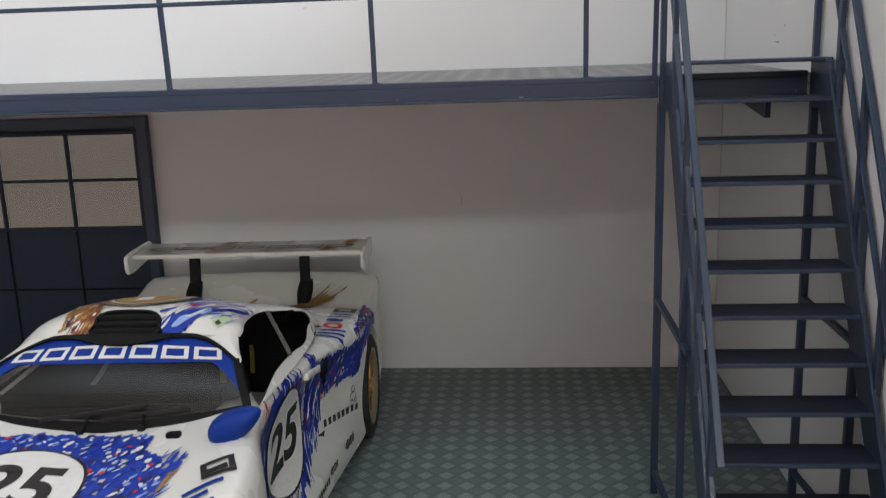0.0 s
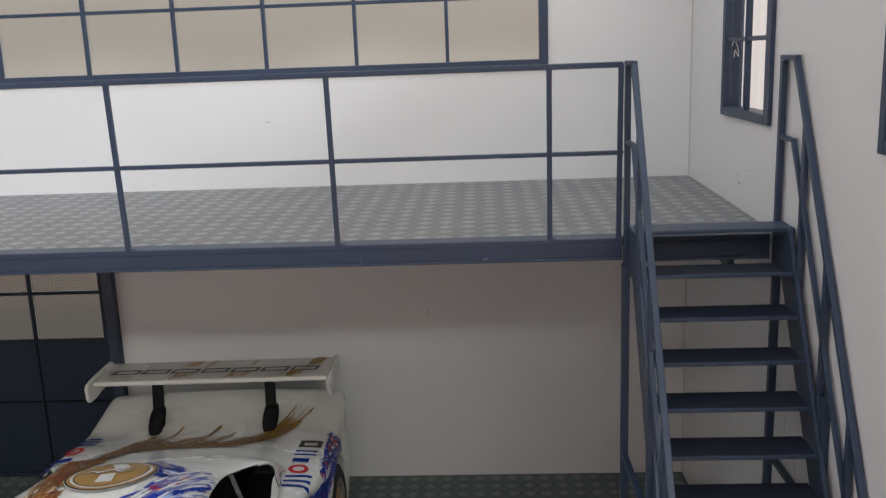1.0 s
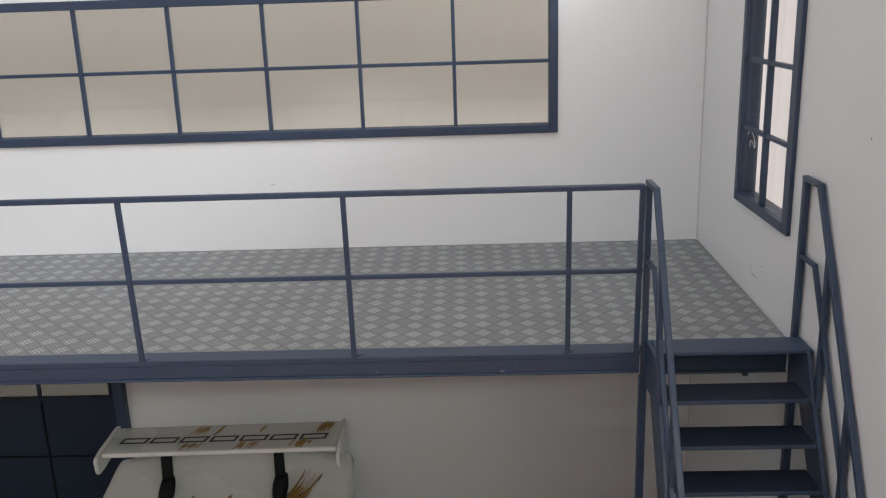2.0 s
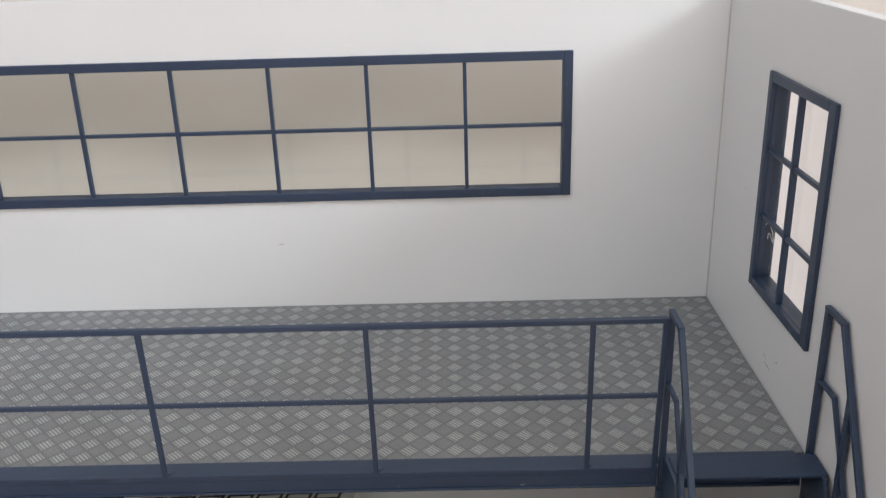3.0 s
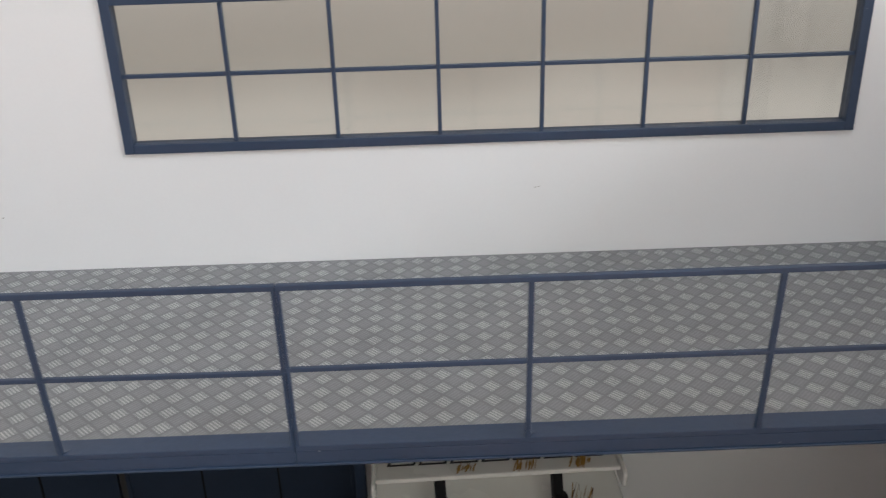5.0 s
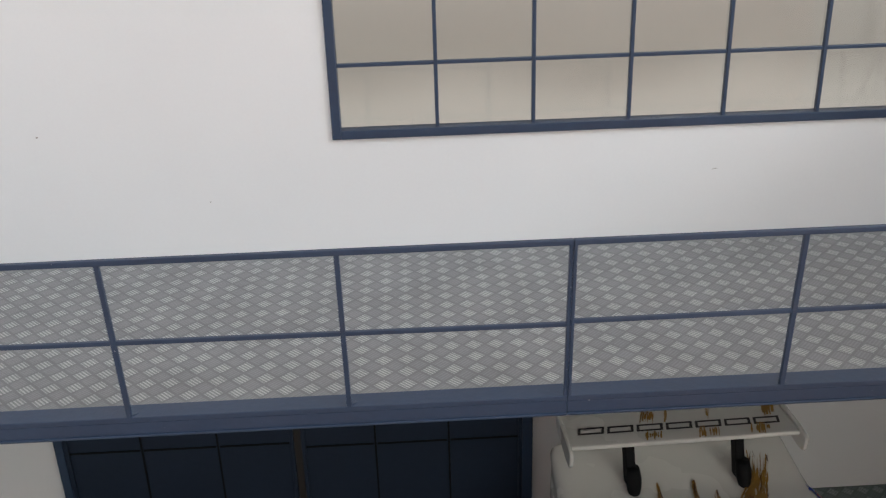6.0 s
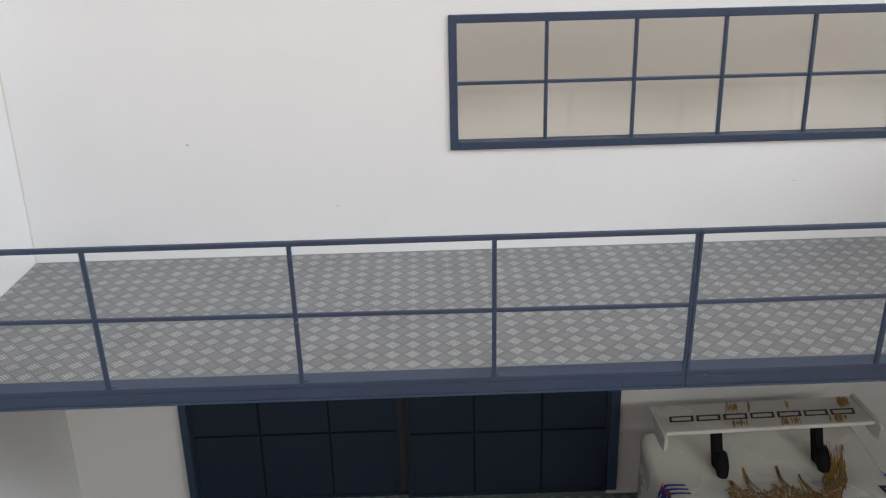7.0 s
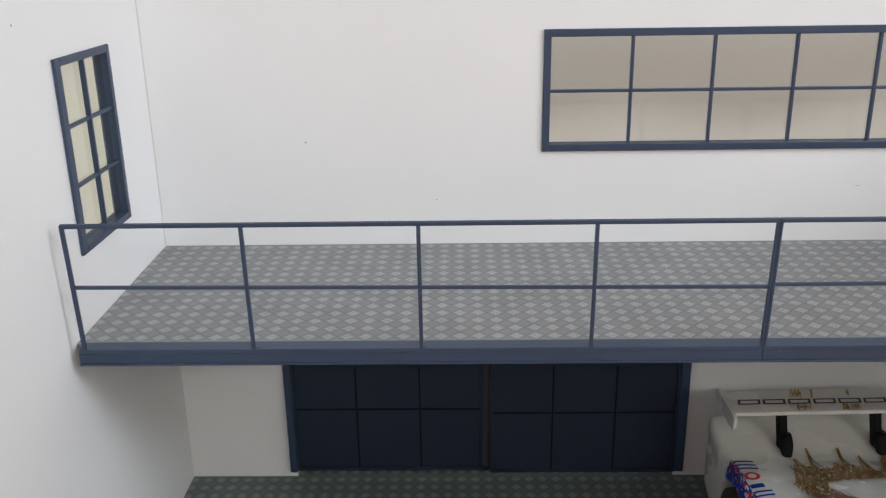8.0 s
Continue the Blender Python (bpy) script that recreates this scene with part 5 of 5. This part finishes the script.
# brush work on the flanks
for side in (-1, 1):
    sv = mirrored(side)[0]
    k = 100 if side > 0 else 200
    paint(sv, [(-15.5, 5.8), (-14.0, 5.62), (-13.2, 5.5), (-12.0, 5.25), (-10.6, 5.22), (-8.8, 5.4), (-7.7, 5.2), (-6.9, 4.7), (-8.9, 5.0), (-10.7, 4.75), (-11.4, 4.0), (-13.0, 4.2), (-14.7, 4.35), (-15.5, 5.4)], 35, k, 380, 100, 20, 20, 14, 0.42, 0.15)
    paint(sv, [(-20.4, 6.3), (-18.7, 6.4), (-17.3, 6.0), (-16.8, 5.0), (-17.1, 3.7), (-18.3, 2.6), (-21.0, 2.7), (-22.2, 4.2), (-21.8, 5.7)], 65, k + 10, 300, 60, 24, 4, 40, 0.8, 0.13)
    paint(sv, [(-16.1, 6.3), (-15.6, 6.1), (-15.2, 5.0), (-14.7, 4.2), (-16.3, 3.1), (-18.6, 2.1), (-17.4, 3.1), (-16.5, 4.3), (-16.3, 5.45)], 62, k + 20, 150, 40, 14, 2, 26, 0.9, 0.11)
    paint(sv, [(-22.1, 5.9), (-22.2, 5.2), (-21.5, 4.4), (-23.4, 3.4), (-24.6, 4.6), (-24.2, 5.3), (-23.2, 5.1)], 75, k + 30, 70, 20, 20, 16, 24, 0.6, 0.14)
    hollow = fill(sv, [(-15.2, 5.9), (-14.6, 5.75), (-14.15, 5.2), (-14.45, 4.5), (-14.9, 5.2)], 0.1, 0.075, 0.0, k + 60)
    part("side_intake", hollow, BLACK, car, "black side intake behind the door")
    region(sv, STROKE_RED, "red_brushwork", [(-21.35, 6.5), (-21.05, 6.55), (-21.0, 6.3), (-21.3, 6.25)], 6, 60, 0.24, 0.1, k + 40, 0.06)
    paint("top", [(side * 5.72, -11.2), (side * 5.62, -8.0), (side * 5.58, -6.9), (side * 5.85, -6.9), (side * 5.9, -8.6), (side * 5.75, -11.2)], 80, k + 50, 90, 40, 16, 16, 5, 0.5, 0.12)
# roof and bonnet
for shade, n, seed in ((STROKE_WHITE, 16, 510), (DECAL_GOLD, 50, 511), (STROKE_DARK, 8, 512)):
    region("top", shade, "dab_brushwork", [(-1.0, -19.7), (-1.2, -18.6), (-1.7, -17.6), (-2.3, -17.4), (-2.2, -18.6), (-1.7, -19.6)], n, 60, 0.3, 0.08, seed, 0.07, 30)
ROOF_BLUE = [(1.04, -19.4), (1.4, -18.8), (1.7, -17.7), (1.85, -17.2), (2.07, -16.5), (2.7, -16.0), (3.15, -16.6), (3.0, -17.6), (2.5, -18.4), (1.97, -19.3), (1.69, -19.9), (1.15, -19.85)]
region("top", STROKE_BLUE, "blue_brushwork", [(1.1, -19.85), (1.1, -19.2), (1.5, -18.8), (1.95, -18.9), (1.7, -19.8)], 26, 58, 0.7, 0.24, 300, 0.042, 8, True, 0.1, curl=0.04)
region("top", STROKE_BLUE, "blue_brushwork", ROOF_BLUE, 50, 58, 1.1, 0.2, 302, 0.046, 7, True, 0.2, curl=0.04)
region("top", STROKE_SMEAR, "smeared_brushwork", [(1.7, -18.6), (1.9, -17.3), (2.3, -16.4), (3.0, -16.7), (2.9, -17.5), (2.3, -18.2)], 64, 52, 1.0, 0.22, 303, 0.052, 8, curl=0.05)
region("top", STROKE_PALE, "pale_brushwork", ROOF_BLUE, 5, 58, 0.8, 0.1, 304, 0.058, 7, curl=0.04)
region("top", STROKE_WHITE, "white_brushwork", ROOF_BLUE, 40, 58, 0.8, 0.09, 305, 0.066, 7, curl=0.04)
paint("top", [(0.5, -15.5), (1.0, -15.25), (1.8, -15.9), (2.05, -16.9), (1.65, -17.4), (1.35, -16.1)], -30, 310, 120, 24, 20, 2, 16, 0.8, 0.12)
region("top", STROKE_BLUE, "blue_brushwork", [(2.2, -17.6), (3.1, -16.2), (3.3, -17.6), (2.7, -19.2)], 16, 50, 0.5, 0.08, 320)
region("top", STROKE_RED, "red_brushwork", [(1.7, -18.9), (2.3, -18.0), (2.6, -17.2), (2.3, -17.2), (1.7, -18.3)], 12, 50, 0.3, 0.12, 321, 0.06)
paint("top", [(-2.6, -22.8), (-1.9, -22.55), (0.0, -22.45), (1.74, -22.7), (1.76, -23.4), (2.4, -23.9), (2.8, -25.0), (2.6, -25.9), (0.7, -26.4), (-2.6, -26.6), (-3.6, -25.6), (-3.2, -23.6)], 45, 330, 380, 90, 130, 26, 120, 0.36, 0.2)
region("top", STROKE_BLUE, "blue_brushwork", [(2.4, -23.6), (3.2, -24.2), (3.0, -26.0), (2.3, -26.2)], 50, 62, 0.7, 0.12, 340)
region("top", STROKE_GOLD, "gold_brushwork", [(2.9, -24.8), (3.1, -24.7), (3.0, -25.6), (2.8, -25.6)], 5, 60, 0.6, 0.08, 341)
# rust and gold at the roof's left, running into the long sweep over the engine cover
ROOF_GOLD = [(-1.1, -19.5), (-1.15, -18.8), (-1.5, -17.9), (-1.75, -16.6), (-1.7, -15.4), (-1.6, -13.8), (-2.5, -13.8), (-2.45, -15.5), (-2.35, -17.0), (-2.2, -18.4), (-1.9, -19.4)]
region("top", STROKE_GOLD, "gold_brushwork", ROOF_GOLD, 170, 80, 0.8, 0.10, 400, 0.045, 14, True, 0.12)
region("top", STROKE_RUST, "rust_brushwork", [(-1.0, -19.75), (-1.05, -19.2), (-1.2, -18.7), (-1.7, -18.1), (-1.95, -18.3), (-1.75, -19.0), (-1.5, -19.7)], 150, 60, 0.4, 0.12, 401, 0.055, 24, True, 0.15)
SWEEP = [(-1.5, -18.2, 0.35), (-2.0, -16.4, 0.42), (-2.4, -14.6, 0.5), (-2.75, -12.8, 0.55), (-2.95, -11.2, 0.5), (-2.9, -9.8, 0.45)]
PLUME = [(1.5, -9.8, 0.3), (2.2, -8.4, 0.4), (2.85, -7.3, 0.48), (3.35, -6.3, 0.42), (3.75, -5.3, 0.45), (4.05, -4.4, 0.5)]
FINGERS = ([(-2.45, -8.6, 0.3), (-2.4, -7.7, 0.16), (-2.3, -6.9, 0.06)], [(-1.7, -8.6, 0.3), (-1.5, -7.2, 0.12), (-1.34, -5.9, 0.05)], [(0.0, -8.8, 0.3), (0.15, -7.2, 0.1), (0.41, -5.9, 0.05)], [(0.7, -9.4, 0.3), (1.0, -7.6, 0.14), (1.25, -6.7, 0.05)], [(-0.7, -9.0, 0.3), (-0.6, -8.2, 0.2), (-0.5, -7.6, 0.06)])
MASS = [(-2.87, -7.9), (-2.4, -7.7), (-2.35, -8.2), (-1.6, -7.6), (-1.65, -8.2), (-1.3, -8.5), (-0.6, -8.4), (0.0, -7.8), (0.3, -8.4), (0.7, -8.9), (1.3, -8.9), (2.2, -7.7), (2.8, -7.2), (2.7, -8.4), (1.95, -9.2), (1.4, -9.8), (0.6, -10.1), (-1.1, -10.2), (-2.1, -10.4), (-2.5, -11.3), (-2.5, -12.4), (-3.3, -12.2), (-3.35, -10.6), (-3.65, -10.1), (-3.25, -9.5), (-3.0, -8.6)]


def bristles(mat, name, curve, count, seed, width, span, lift, reach=(0.0, 1.0), sway=1.0):
    """Long tapering bristle marks that run along a curve of (across, along, half width)."""
    rng = random.Random(seed)
    rows = [(k / (len(curve) - 1), *c) for k, c in enumerate(curve)]
    bm = bmesh.new()
    for _ in range(count):
        off, drift, wave, beat = rng.uniform(-1.1, 1.1), sway * rng.uniform(-0.9, 0.9), sway * rng.uniform(0.0, 0.22), rng.uniform(0, 6.3)
        ln = rng.uniform(*span)
        f0 = rng.uniform(reach[0] - 0.4 * ln, reach[1] - 0.6 * ln)
        f1 = min(f0 + ln, reach[1] + 0.02 * rng.random())
        f0 = max(f0, reach[0])
        n = max(4, int((f1 - f0) * 44))
        wd, up = width * rng.uniform(0.4, 1.4), lift + rng.uniform(0, 0.015)
        left, right = [], []
        for k in range(n + 1):
            f = f0 + (f1 - f0) * k / n
            u, v, w = between(rows, f)
            a, b, _ = between(rows, f - 0.01)
            c, d, _ = between(rows, f + 0.01)
            m = math.hypot(c - a, d - b) or 1.0
            nu, nv = -(d - b) / m, (c - a) / m
            side = (off + drift * (k / n - 0.5) + wave * math.sin(beat + 30 * f)) * w
            half = wd / 2 * math.sin(math.pi * (0.06 + 0.9 * k / n)) ** 0.6 * rng.uniform(0.45, 1.2)
            left.append(onto("deck", u + nu * (side + half), v + nv * (side + half), up))
            right.append(onto("deck", u + nu * (side - half), v + nv * (side - half), up))
        for k in range(n):
            pts = [left[k], right[k], right[k + 1], left[k + 1]]
            if any(p is None for p in pts) or max((p - pts[0]).length for p in pts) > 1.2:
                continue
            bm.faces.new([bm.verts.new(p) for p in pts])
    return tagged(part(name, bm, mat, car), kind="stuff")


bristles(STROKE_GOLD, "gold_brushwork", SWEEP, 170, 410, 0.11, (0.1, 0.4), 0.045)
bristles(STROKE_RUST, "rust_brushwork", SWEEP, 90, 411, 0.09, (0.06, 0.25), 0.062, (0.0, 0.7))
bristles(STROKE_BROWN, "brown_brushwork", SWEEP, 60, 414, 0.05, (0.05, 0.2), 0.068)
bristles(STROKE_WHITE, "white_brushwork", SWEEP, 24, 412, 0.035, (0.05, 0.15), 0.066)
region("deck", STROKE_GOLD, "gold_brushwork", MASS, 300, 74, 0.6, 0.10, 450, 0.045, 14, True, 0.3, curl=0.06)
region("deck", DECAL_GOLD, "gold_brushwork", MASS, 150, 72, 0.45, 0.06, 451, 0.064, 18, curl=0.08)
region("deck", STROKE_RUST, "rust_brushwork", MASS, 110, 74, 0.45, 0.08, 452, 0.060, 16, curl=0.08)
region("deck", STROKE_BROWN, "brown_brushwork", MASS, 90, 74, 0.35, 0.05, 453, 0.068, 20, curl=0.1)
region("deck", STROKE_WHITE, "white_brushwork", MASS, 130, 74, 0.35, 0.05, 454, 0.066, 22, curl=0.1)
bristles(STROKE_GOLD, "gold_brushwork", PLUME, 60, 415, 0.10, (0.2, 0.6), 0.045, (0.0, 0.75), 0.4)
bristles(STROKE_GOLD, "gold_brushwork", PLUME, 22, 416, 0.055, (0.2, 0.5), 0.047, (0.4, 1.0), 0.2)
bristles(STROKE_BROWN, "brown_brushwork", PLUME, 18, 417, 0.045, (0.1, 0.35), 0.062, (0.0, 1.0), 0.2)
for j, finger in enumerate(FINGERS):
    bristles(STROKE_GOLD, "gold_brushwork", finger, 16, 420 + j, 0.06, (0.3, 0.9), 0.05, (0.0, 1.0), 0.3)
    bristles(STROKE_BROWN, "brown_brushwork", finger, 4, 430 + j, 0.04, (0.2, 0.6), 0.062, (0.0, 1.0), 0.3)
# gold marks across the wing
for j, (u, v, n, w, ln) in enumerate(((-1.25, -3.7, 12, 0.3, 1.0), (-0.4, -3.7, 4, 0.08, 0.9), (1.6, -3.7, 5, 0.14, 1.0), (4.7, -3.7, 24, 0.3, 1.0), (-1.45, -5.25, 16, 0.6, 0.75), (1.25, -5.25, 16, 0.5, 0.75), (3.7, -5.25, 16, 0.5, 0.75))):
    strokes("top", STROKE_GOLD, "gold_brushwork", n, (u, v), (w, 0.08), 72, ln, 0.075, 460 + j, 0, 0.035, 3, curl=0.03)

car.rotation_euler = (0, 0, radians(1.8))  # parked slightly askew
